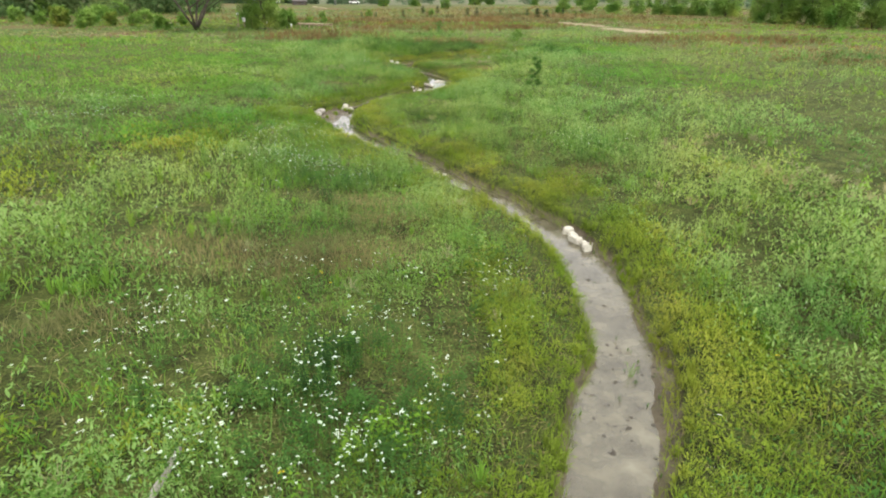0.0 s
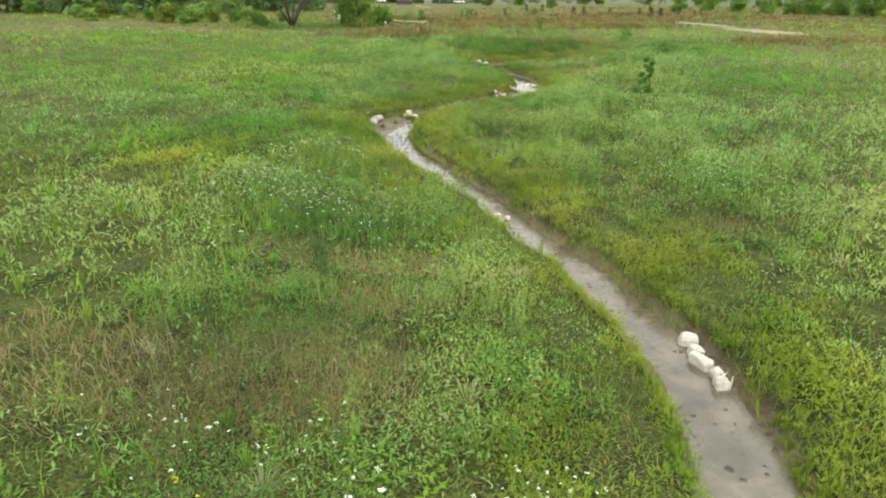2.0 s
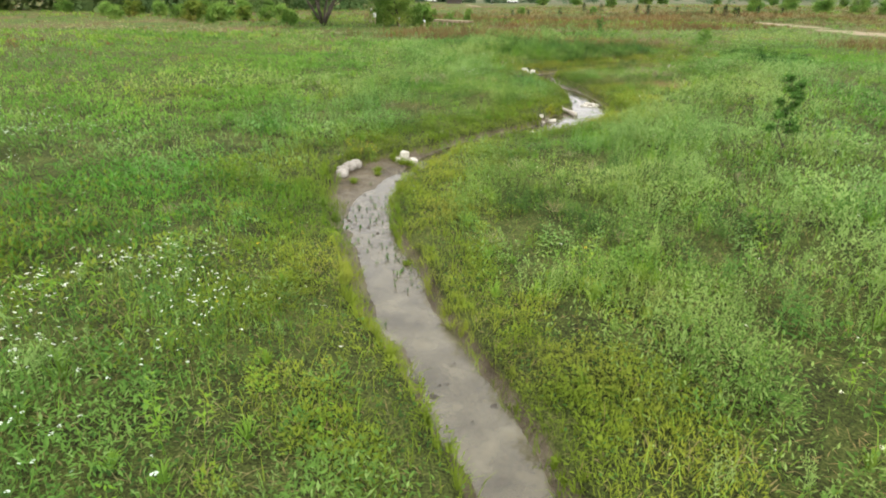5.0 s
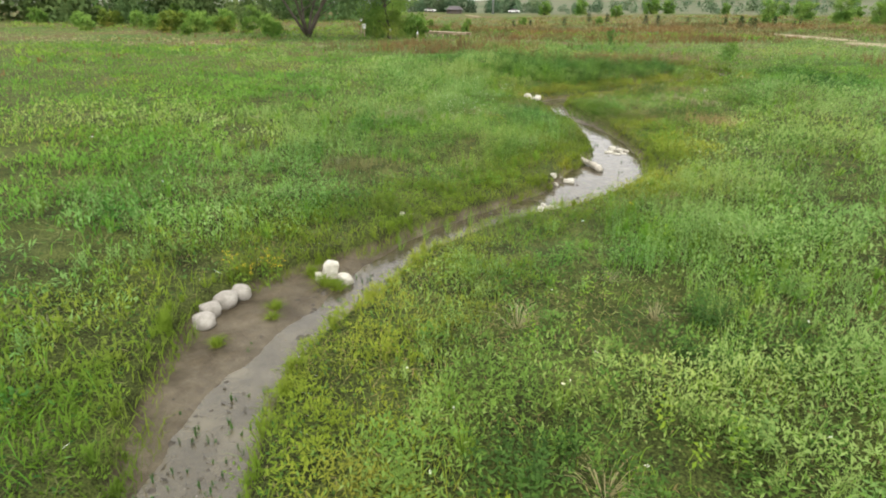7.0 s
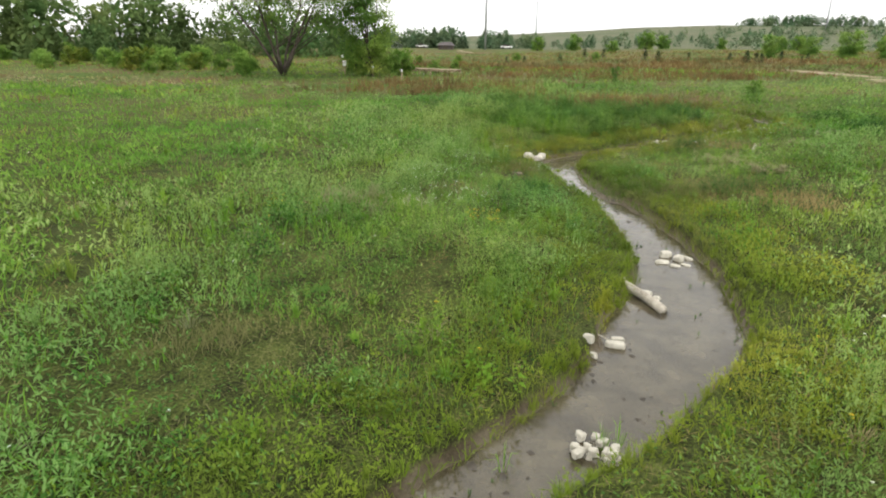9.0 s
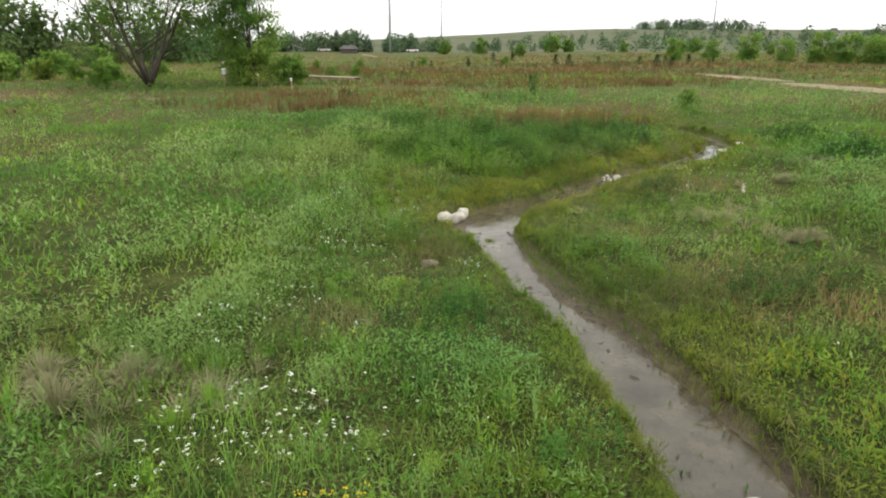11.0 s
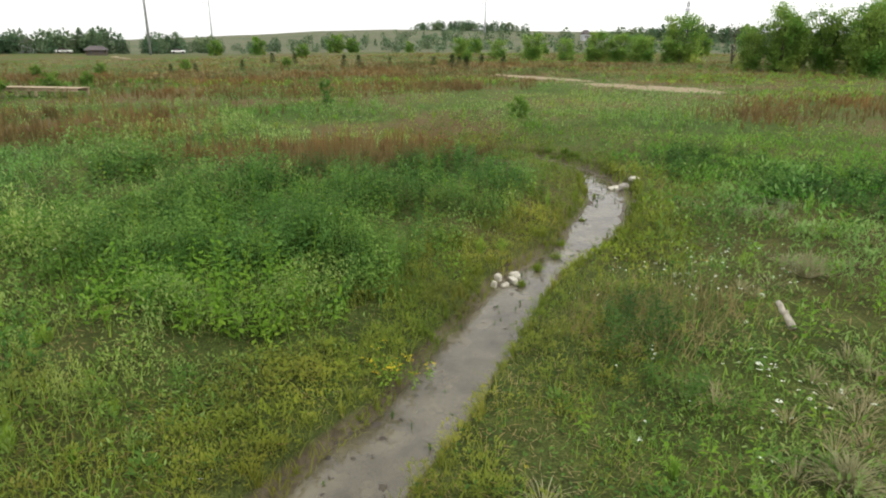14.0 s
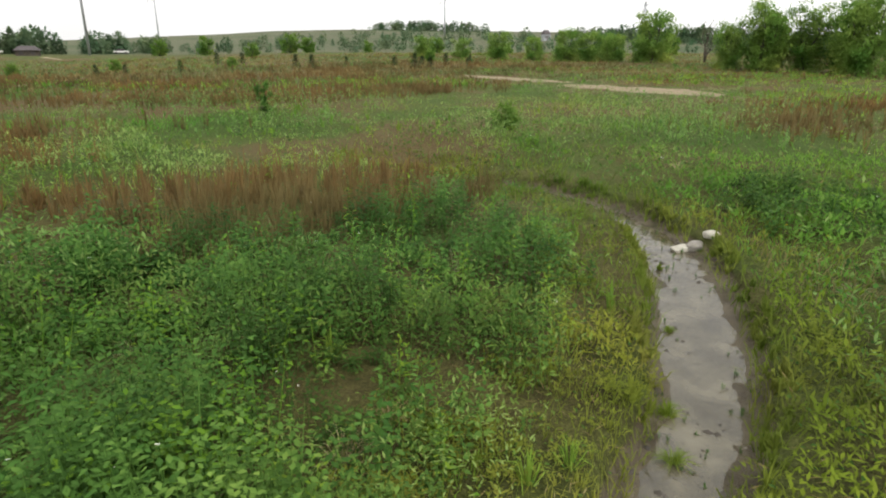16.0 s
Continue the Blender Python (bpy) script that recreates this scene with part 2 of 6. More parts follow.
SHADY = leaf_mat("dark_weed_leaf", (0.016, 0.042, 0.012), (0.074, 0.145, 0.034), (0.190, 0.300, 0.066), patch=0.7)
RUST = leaf_mat("rust_grass", (0.115, 0.073, 0.032), (0.195, 0.127, 0.056), (0.300, 0.215, 0.100))
DRY = leaf_mat("dry_grass", (0.17, 0.125, 0.058), (0.29, 0.225, 0.108), (0.40, 0.335, 0.175))
STRAW = leaf_mat("straw_grass", (0.215, 0.188, 0.105), (0.370, 0.325, 0.195), (0.530, 0.475, 0.315))
LIME = leaf_mat("lime_leaf", (0.095, 0.190, 0.020), (0.185, 0.310, 0.034), (0.330, 0.430, 0.062))
FRESH = leaf_mat("fresh_grass", (0.082, 0.185, 0.028), (0.160, 0.318, 0.050), (0.270, 0.430, 0.084), through_part=0.45)
NEARWOOD = leaf_mat("wood_edge_leaf", (0.075, 0.120, 0.048), (0.140, 0.205, 0.075), (0.215, 0.290, 0.110), through_part=0.4, patch=0.12)
PETAL = leaf_mat("white_petal", (0.62, 0.64, 0.55), (0.78, 0.78, 0.70), (0.85, 0.85, 0.80), 0.15)
GOLD = leaf_mat("yellow_petal", (0.55, 0.36, 0.02), (0.68, 0.48, 0.03), (0.75, 0.58, 0.06), 0.15)
CROWN = leaf_mat("tree_leaf", (0.100, 0.175, 0.034), (0.200, 0.310, 0.060), (0.330, 0.440, 0.100), through_part=0.5, patch=0.2)
CROWN_PALE = leaf_mat("willow_leaf", (0.140, 0.225, 0.046), (0.280, 0.400, 0.090), (0.420, 0.520, 0.150), through_part=0.5, patch=0.3)
CROWN_DARK = leaf_mat("conifer_leaf", (0.030, 0.050, 0.020), (0.055, 0.085, 0.030), (0.090, 0.120, 0.045), through_part=0.2, patch=0.2)
# leaves of the far woods, paler and bluer: distance haze mixed into the colour
HAZY_WOODS = leaf_mat("hazy_far_leaf", (0.085, 0.130, 0.080), (0.145, 0.205, 0.120), (0.210, 0.275, 0.150), through_part=0.4, patch=0.05)
BARK = solid_mat("grey_bark", (0.05, 0.04, 0.03), (0.14, 0.115, 0.09), 5.0, 0.9, 0.8)
STONE = solid_mat("limestone", (0.36, 0.335, 0.27), (0.63, 0.605, 0.52), 7.0, 0.9, 0.9)
STONE_GREY = solid_mat("field_stone", (0.22, 0.20, 0.17), (0.40, 0.375, 0.33), 7.0, 0.85, 0.8)
DRIFT = solid_mat("driftwood", (0.24, 0.21, 0.16), (0.55, 0.51, 0.43), 9.0, 0.85, 0.7)
TIMBER = solid_mat("weathered_timber", (0.24, 0.18, 0.11), (0.48, 0.38, 0.26), 3.0, 0.8, 0.4)
WHITE = solid_mat("white_paint", (0.70, 0.70, 0.68), (0.84, 0.84, 0.82), 3.0, 0.5, 0.1)
STEEL = solid_mat("galvanised_steel", (0.30, 0.31, 0.33), (0.42, 0.43, 0.45), 2.0, 0.5, 0.1, 0.3)
ROOF = solid_mat("dark_shingle", (0.05, 0.045, 0.045), (0.12, 0.10, 0.10), 2.0, 0.8, 0.3)
SIDING = solid_mat("pale_siding", (0.40, 0.42, 0.44), (0.55, 0.57, 0.60), 1.0, 0.6, 0.1)
SAND = solid_mat("bare_sand", (0.19, 0.145, 0.08), (0.33, 0.265, 0.165), 1.2, 0.95, 0.5)
EARTH = solid_mat("crusted_earth", (0.085, 0.070, 0.042), (0.17, 0.145, 0.095), 8.0, 0.9, 0.8)
MUD_DARK = solid_mat("dark_mud", (0.03, 0.025, 0.017), (0.075, 0.062, 0.045), 8.0, 0.6, 0.5)


# ---- mesh helpers ----
from mathutils import kdtree


def mesh_np(name, verts, tris, mat):
    me = bpy.data.meshes.new(name)
    verts, tris = np.asarray(verts, dtype=np.float32), np.asarray(tris, dtype=np.int32)
    me.vertices.add(len(verts))
    me.vertices.foreach_set("co", verts.ravel())
    me.loops.add(tris.size)
    me.loops.foreach_set("vertex_index", tris.ravel())
    me.polygons.add(len(tris))
    me.polygons.foreach_set("loop_start", np.arange(0, tris.size, tris.shape[1], dtype=np.int32))
    me.update(calc_edges=True)
    me.materials.append(mat)
    return me


def part(name, bm, material, parent, label="", smooth=False):
    me = bpy.data.meshes.new(name)
    bm.to_mesh(me)
    bm.free()
    me.materials.append(material)
    if smooth:
        me.polygons.foreach_set("use_smooth", [True] * len(me.polygons))
    ob = new(name, me)
    ob.parent = parent
    return tagged(ob, label)


def part_np(name, vt, material, parent, label=""):
    ob = new(name, mesh_np(name, vt[0], vt[1], material))
    ob.parent = parent
    return tagged(ob, label)


def join(pieces):
    vs, ts, k = [], [], 0
    for v, t in pieces:
        vs.append(v)
        ts.append(t + k)
        k += len(v)
    return np.concatenate(vs), np.concatenate(ts)


def box(bm, size, m, bevel=0.0):
    g = bmesh.ops.create_cube(bm, size=1.0, matrix=m @ Matrix.Diagonal((*size, 1)))
    if bevel:
        edges = list({e for v in g["verts"] for e in v.link_edges})
        bmesh.ops.bevel(bm, geom=edges, offset=bevel, segments=1, affect="EDGES")


def tube(points, radii, sides=6):
    """A tapered tube along points, with closed ends left to a fan."""
    points = [Vector(tuple(p)) for p in points]
    radii = [float(q) for q in radii]
    vs, ts = [], []
    for i, p in enumerate(points):
        d = (points[min(i + 1, len(points) - 1)] - points[max(i - 1, 0)]).normalized()
        a = d.orthogonal().normalized()
        b = d.cross(a)
        for k in range(sides):
            w = 2 * math.pi * k / sides
            vs.append(p + radii[i] * (math.cos(w) * a + math.sin(w) * b))
    for i in range(len(points) - 1):
        for k in range(sides):
            q, r = i * sides + k, i * sides + (k + 1) % sides
            ts += [(q, r, r + sides), (q, r + sides, q + sides)]
    for k in range(1, sides - 1):
        e = (len(points) - 1) * sides
        ts += [(0, k + 1, k), (e, e + k, e + k + 1)]
    return np.array([tuple(v) for v in vs]), np.array(ts)


# ---- the brook's plan: centre, water width, bare mud beyond each edge ----
BENDS = []


def bend(x, y, width, mud_left=0.1, mud_right=0.1):
    BENDS.append((x, y, width + 0.08, max(mud_left - 0.07, 0.0), max(mud_right - 0.07, 0.0)))


bend(0.6, -4.0, 0.9), bend(1.0, 1.0, 0.9), bend(1.5, 3.6, 0.92), bend(1.78, 5.06, 0.92), bend(2.0, 5.8, 0.95, 0.1, 0.2)
bend(2.25, 6.7, 0.9, 0.1, 0.35), bend(2.58, 7.6, 0.8, 0.1, 0.3), bend(2.7, 8.4, 0.75, 0.1, 0.15), bend(2.8, 10.0, 0.9)
bend(2.74, 11.5, 0.88, 0.15, 0.15), bend(2.3, 13.2, 0.68, 0.25, 0.15), bend(1.8, 14.1, 0.6, 0.25, 0.1), bend(1.25, 15.3, 0.62, 0.1, 0.15)
bend(0.45, 16.5, 0.7, 0.08, 0.12), bend(-0.35, 18.1, 0.65), bend(-1.45, 19.8, 0.72, 0.15, 0.08), bend(-2.3, 21.0, 0.75, 0.28, 0.06)
bend(-2.85, 22.1, 0.8, 0.3, 0.06), bend(-3.5, 23.1, 0.66, 0.35, 0.06), bend(-4.05, 24.2, 0.78, 0.3, 0.06), bend(-4.4, 25.3, 0.62, 0.6, 0.1)
bend(-4.43, 26.4, 0.42, 1.2, 0.15), bend(-4.35, 27.3, 0.45, 1.3, 0.15), bend(-4.2, 28.4, 0.6, 0.8, 0.1), bend(-4.0, 29.6, 0.62, 0.3, 0.08)
bend(-3.6, 30.7, 0.8, 0.12, 0.08), bend(-3.0, 31.8, 0.8, 0.1, 0.1), bend(-2.0, 33.2, 1.1, 0.08, 0.1), bend(-1.3, 34.6, 1.35, 0.06, 0.1)
bend(-0.95, 35.7, 1.75, 0.06, 0.1), bend(-0.65, 37.4, 1.35, 0.08, 0.08), bend(-0.75, 39.3, 1.1, 0.08, 0.1), bend(-1.0, 40.4, 1.0, 0.1, 0.12)
bend(-1.4, 41.6, 0.85, 0.1, 0.26), bend(-1.65, 42.5, 0.75, 0.1, 0.34), bend(-2.15, 43.3, 0.52, 0.12, 0.46), bend(-2.6, 44.5, 0.5, 0.12, 0.4)
bend(-2.98, 45.9, 0.55, 0.25, 0.35), bend(-3.3, 47.0, 0.95, 0.26, 0.15), bend(-3.35, 48.0, 1.1, 0.45, 0.1), bend(-2.9, 49.1, 0.9, 0.2, 0.12)
bend(-2.1, 50.0, 0.8, 0.1, 0.12), bend(-1.4, 51.0, 0.85, 0.1, 0.1), bend(-0.6, 52.1, 0.8, 0.12, 0.08), bend(0.0, 53.0, 0.8, 0.15, 0.1)
bend(0.88, 54.05, 0.62, 0.24, 0.2), bend(2.05, 55.1, 0.62, 0.25, 0.25), bend(2.7, 55.9, 0.72, 0.22, 0.3), bend(3.4, 56.9, 0.82, 0.25, 0.3)
bend(4.4, 58.4, 0.75, 0.2, 0.35), bend(5.1, 59.7, 0.88, 0.15, 0.3), bend(5.55, 61.2, 0.6, 0.12, 0.3), bend(5.7, 62.6, 0.5, 0.12, 0.4)
bend(5.35, 64.0, 0.6, 0.1, 0.35), bend(4.8, 65.5, 0.5, 0.1, 0.3), bend(3.8, 67.2, 0.12, 0.1, 0.1), bend(1.5, 69.5, 0.05, 0.0, 0.0)


def spline(rows, step=12):
    r = np.array(rows)
    p = np.vstack([2 * r[0] - r[1], r, 2 * r[-1] - r[-2]])
    out = []
    for i in range(1, len(p) - 2):
        for u in np.arange(step) / step:
            a, b, c, d = p[i - 1], p[i], p[i + 1], p[i + 2]
            out.append(0.5 * (2 * b + (c - a) * u + (2 * a - 5 * b + 4 * c - d) * u * u + (3 * b - a - 3 * c + d) * u ** 3))
    out.append(p[-2])
    return np.array(out)


LINE = spline(BENDS)
LINE[:, 2:] = np.maximum(LINE[:, 2:], 0.0)
TANG = np.gradient(LINE[:, :2], axis=0)
TANG /= np.linalg.norm(TANG, axis=1)[:, None]


TREE = kdtree.KDTree(len(LINE))
for i, p in enumerate(LINE):
    TREE.insert((p[0], p[1], 0), i)
TREE.balance()
RX, RY, RSTEP = -12.0, -6.0, 0.1
RASTER = np.zeros((800, 270, 3))
for j in range(800):
    for i in range(270):
        px, py = RX + i * RSTEP, RY + j * RSTEP
        q, k, dist = TREE.find((px, py, 0))
        s = -1 if TANG[k, 0] * (py - q[1]) - TANG[k, 1] * (px - q[0]) > 0 else 1
        RASTER[j, i] = dist - LINE[k, 2] / 2, LINE[k, 4] if s > 0 else LINE[k, 3], s


def brook(x, y):
    """Distance beyond the water's edge (negative in the water), the bare mud's width on that side, and the side (+1: right)."""
    x, y = np.asarray(x, float).ravel(), np.asarray(y, float).ravel()
    u, v = (x - RX) / RSTEP, (y - RY) / RSTEP
    inside = (u >= 0) & (u < 268) & (v >= 0) & (v < 798)
    u, v = np.where(inside, u, 0), np.where(inside, v, 0)
    i, j = u.astype(int), v.astype(int)
    fu, fv = u - i, v - j
    e = (RASTER[j, i, 0] * (1 - fu) + RASTER[j, i + 1, 0] * fu) * (1 - fv) + (RASTER[j + 1, i, 0] * (1 - fu) + RASTER[j + 1, i + 1, 0] * fu) * fv
    near = RASTER[(v + 0.5).astype(int), (u + 0.5).astype(int)]
    return np.where(inside, e, 99.0), np.where(inside, near[:, 1], 0.0), near[:, 2]


def smooth(a, b, v):
    u = np.clip((v - a) / (b - a), 0, 1)
    return u * u * (3 - 2 * u)


LATTICES = {}


def waves(x, y, size, seed, octaves=3):
    """Smooth noise of about -1 to 1 from a lattice of random values."""
    total, amp, norm = 0.0, 1.0, 0.0
    for o in range(octaves):
        if seed + o not in LATTICES:
            LATTICES[seed + o] = np.random.default_rng(seed + o).random((64, 64)).ravel() * 2 - 1
        g = LATTICES[seed + o]
        u, v = np.asarray(x) / size + 17.3 * o, np.asarray(y) / size + 5.7 * o
        i, j = np.floor(u).astype(int), np.floor(v).astype(int)
        fu, fv = u - i, v - j
        fu, fv = fu * fu * (3 - 2 * fu), fv * fv * (3 - 2 * fv)
        i0, i1, j0, j1 = (i & 63) << 6, ((i + 1) & 63) << 6, j & 63, (j + 1) & 63
        a, c = g.take(i0 + j0), g.take(i0 + j1)
        a, c = a + (g.take(i1 + j0) - a) * fu, c + (g.take(i1 + j1) - c) * fu
        total = total + amp * (a + (c - a) * fv)
        norm += amp
        amp, size = amp * 0.5, size * 0.5
    return total / norm * 1.6


def lie(x, y):
    """The broad lie of the land, without the brook."""
    z = 0.42 + (0.10 * waves(x, y, 7.0, 11) + 0.075 * waves(x, y, 1.4, 15, 2)) * (1 - smooth(60, 90, y)) + 0.25 * waves(x, y, 40.0, 21)* smooth(10, 40, np.abs(x) + np.maximum(0, y - 50))
    z = z + 2.1 * smooth(60, 190, y) * (0.45 + 0.55 * smooth(-30, 25, x))
    z = z + 13.0 * smooth(230, 620, y) * smooth(-260, 120, x) + 4.0 * smooth(300, 700, y)
    return z


def bed(x, y, e, mud, z):
    """The channel and its banks, let into the broad lie z."""
    slope = np.clip(e, -0.8, 0.5) * 0.13
    bars = smooth(43.5, 46.0, y) * (0.35 + 0.65 * np.maximum(smooth(49.0, 47.5, y), smooth(54.0, 56.5, y)))
    low = slope + 0.011 * waves(x, y, 0.5, 41, 4) * smooth(0.5, 0.1, np.abs(e)) + 0.05 * np.maximum(waves(x, y, 0.24, 43, 3), -0.1) * smooth(0.1, 0.3, e) - 0.015 * smooth(0.0, -0.4, e)
    low = low + 0.05 * np.maximum(waves(x * 1.25, y * 0.85, 0.37, 45, 5) - 0.27, -0.2) * bars * smooth(0.1, -0.1, e)
    rise = np.maximum(e - mud, 0)
    low = low + 0.20 * smooth(0.0, 0.14, rise)
    f = smooth(0.1, 3.0, rise)
    return low * (1 - f) + z * f


def land(x, y, more=False):
    shape = np.shape(x)
    x, y = np.asarray(x, float).ravel(), np.asarray(y, float).ravel()
    e, mud, side = brook(x, y)
    z = lie(x, y)
    by = e < 6.0
    e[by] += 0.05 * waves(x[by], y[by], 0.9, 31, 4)
    z[by] = bed(x[by], y[by], e[by], mud[by], z[by])
    z = z.reshape(shape)
    return (z, e, mud, side) if more else z


def axis(*spans):
    return np.unique(np.concatenate([np.linspace(a, b, k, endpoint=False) for a, b, k in spans]))


# ---- ground: one sheet to the horizon ----
gx = axis((-2600, -600, 8), (-600, -120, 12), (-120, -30, 22), (-30, -9, 24), (-9, 9, 72), (9, 30, 24), (30, 120, 22), (120, 600, 14), (600, 2601, 8))
gy = axis((-300, -10, 8), (-10, 2, 12), (2, 70, 230), (70, 130, 40), (130, 300, 34), (300, 800, 26), (800, 3001, 8))
GX, GY = np.meshgrid(gx, gy)
GZ = land(GX, GY)
nx, ny = len(gx), len(gy)
ids = np.arange(nx * ny).reshape(ny, nx)
quads = np.stack([ids[:-1, :-1], ids[:-1, 1:], ids[1:, 1:], ids[1:, :-1]], axis=-1).reshape(-1, 4)
ground_v = np.stack([GX.ravel(), GY.ravel(), GZ.ravel()], axis=1)
# quads along the brook are split finer, so that the water's edge is smooth
mid = ground_v[quads].mean(axis=1)
mid_e, mid_mud, mid_side = brook(mid[:, 0], mid[:, 1])
near_water = np.abs(mid_e) < 0.75 + mid_mud
wide_q = quads[near_water]
FINE = 5
u = np.linspace(0, 1, FINE + 1)
c0, c2 = ground_v[wide_q[:, 0], :2], ground_v[wide_q[:, 2], :2]
fx = c0[:, 0, None, None] + (c2[:, 0] - c0[:, 0])[:, None, None] * u[None, None, :] + 0 * u[None, :, None]
fy = c0[:, 1, None, None] + (c2[:, 1] - c0[:, 1])[:, None, None] * u[None, :, None] + 0 * u[None, None, :]
zc = ground_v[wide_q, 2]
even = (zc[:, 0, None, None] * (1 - u)[None, None, :] + zc[:, 1, None, None] * u[None, None, :]) * (1 - u)[None, :, None] + (zc[:, 3, None, None] * (1 - u)[None, None, :] + zc[:, 2, None, None] * u[None, None, :]) * u[None, :, None]
e_f, mud_f, side_f = brook(fx.ravel(), fy.ravel())
to_even = smooth(0.40, 0.52, np.abs(e_f) - np.minimum(mud_f, np.repeat(mid_mud[near_water], (FINE + 1) ** 2)))
fv = np.stack([fx.ravel(), fy.ravel(), land(fx.ravel(), fy.ravel()) * (1 - to_even) + even.ravel() * to_even], axis=1)
cell = np.arange((FINE + 1) ** 2).reshape(FINE + 1, FINE + 1)
cell = np.stack([cell[:-1, :-1], cell[:-1, 1:], cell[1:, 1:], cell[1:, :-1]], axis=-1).reshape(-1, 4)
fq = (cell[None] + (np.arange(len(wide_q)) * (FINE + 1) ** 2)[:, None, None]).reshape(-1, 4) + len(ground_v)
ground_me = mesh_np("ground", np.vstack([ground_v, fv]), np.vstack([quads[~near_water], fq]), GROUND)
ground_me.polygons.foreach_set("use_smooth", [True] * len(ground_me.polygons))
tagged(new("ground", ground_me), "grassy meadow soil with muddy brook banks", "ground", kind="structure")

# ---- water: a level sheet within the brook's channel ----
nrm = np.stack([-TANG[:, 1], TANG[:, 0]], axis=1)
half = LINE[:, 2:3] / 2 + np.where(LINE[:, 2:3] > 0.1, 0.22, 0.0)
left, right = LINE[:, :2] + nrm * half, LINE[:, :2] - nrm * half
wv = np.zeros((2 * len(LINE), 3))
wv[0::2, :2], wv[1::2, :2] = left, right
k = np.arange(len(LINE) - 1) * 2
tagged(new("water", mesh_np("water", wv, np.stack([k, k + 1, k + 3, k + 2], axis=1), WATER)),
       "still silty brown brook water mirroring the grey sky", "water", kind="structure")


# ---- plants of the meadow, as loose leaves and blades ----
def path_x(y):
    return np.interp(y, [0, 5, 10, 20, 30, 40, 52], [0.0, 0.5, 0.5, -0.9, -2.5, -3.3, -2.2])


def reach(x, y):
    """How near the walk comes to a spot, with the spot in view."""
    side = np.maximum(4.4, np.abs(x - path_x(y)) / 0.62)
    return np.where(y < 55, side, np.maximum(side, np.hypot(x + 2, y - 51)))


cell_x, cell_y = np.meshgrid(np.arange(-120, 100) + 0.5, np.arange(1, 170) + 0.5)
cell_x, cell_y = cell_x.ravel(), cell_y.ravel()
open_left = np.maximum(0.80 * cell_y + 1.5, 1.3 * (cell_y - 16))
open_right = np.maximum(0.80 * cell_y + 1.5, 1.45 * (cell_y - 46))
in_view = (cell_x > -open_left) & (cell_x < open_right)
cell_x, cell_y = cell_x[in_view], cell_y[in_view]
cell_d = reach(cell_x, cell_y)


def blob(x, y, cx, cy, rx, ry, turn=0.0, soft=0.45):
    c, s = math.cos(radians(turn)), math.sin(radians(turn))
    u, v = (x - cx) * c + (y - cy) * s, (y - cy) * c - (x - cx) * s
    r = np.hypot(u / rx, v / ry) + 0.28 * waves(x, y, 1.0 + 0.35 * min(rx, ry), 61, 3)
    return smooth(1 + soft, 1 - soft, r)


ZX, ZY, ZSTEP = -122.0, 0.0, 0.2
ZONES = {}


def zone_at(grid, x, y):
    i = np.clip(((x - ZX) / ZSTEP).astype(int), 0, grid.shape[1] - 1)
    j = np.clip(((y - ZY) / ZSTEP).astype(int), 0, grid.shape[0] - 1)
    return grid[j, i]


def blobs(x, y, rows):
    """The zones of a list, drawn once on a raster and looked up from then on."""
    key = tuple(rows)
    if key not in ZONES:
        grid = np.zeros((860, 1120))
        for r in rows:
            far = 1.9 * max(r[2], r[3])
            i0, i1 = max(int((r[0] - far - ZX) / ZSTEP), 0), max(int((r[0] + far - ZX) / ZSTEP) + 1, 1)
            j0, j1 = max(int((r[1] - far - ZY) / ZSTEP), 0), max(int((r[1] + far - ZY) / ZSTEP) + 1, 1)
            part_of = grid[j0:j1, i0:i1]
            v, u = np.mgrid[j0:j0 + part_of.shape[0], i0:i0 + part_of.shape[1]]
            part_of[:] = np.maximum(part_of, blob(ZX + (u + 0.5) * ZSTEP, ZY + (v + 0.5) * ZSTEP, *r))
        ZONES[key] = grid
    return zone_at(ZONES[key], np.asarray(x), np.asarray(y))


# dark hollows where the clumps stand apart
HOLLOWS = [(-0.1, 25.2, 0.8, 0.28, -25), (1.1, 24.2, 0.8, 0.3, -35), (1.9, 23.2, 0.7, 0.3, -40), (2.5, 20.4, 0.9, 0.28, -50), (3.6, 18.6, 0.9, 0.3, -50), (5.0, 16.4, 0.9, 0.28, -40), (1.5, 21.3, 0.5, 0.2, -40), (-9.0, 35.3, 1.2, 0.3, 40), (-7.5, 36.6, 1.1, 0.28, 45),
           (-6.6, 38.9, 0.9, 0.26, 70), (-6.0, 41.8, 0.9, 0.26, 75), (-6.4, 49.6, 1.0, 0.26, 10), (-3.7, 51.5, 1.1, 0.24, 15), (-5.4, 44.3, 0.6, 0.3), (3.0, 46.0, 0.9, 0.25, -20), (1.9, 46.9, 0.6, 0.22, -10), (-7.2, 13.3, 0.4, 1.2), (-6.4, 8.2, 0.3, 1.1), (-3.2, 58.8, 0.6, 0.3), (-4.8, 59.1, 0.7, 0.3),
           (-2.2, 57.4, 0.6, 0.35), (-3.2, 57.2, 0.7, 0.3, 20), (0.4, 29.2, 0.8, 0.25, -20), (2.6, 27.4, 0.8, 0.25, -30), (4.4, 24.0, 0.8, 0.25, -40), (6.3, 20.5, 0.8, 0.25, -40), (2.4, 33.5, 0.8, 0.25, -20), (-8.2, 42.5, 0.9, 0.25, 50), (-5.0, 56.0, 0.6, 0.3), (7.4, 53.0, 0.8, 0.25, -30), (-10.5, 33.0, 1.0, 0.25, 40), ]


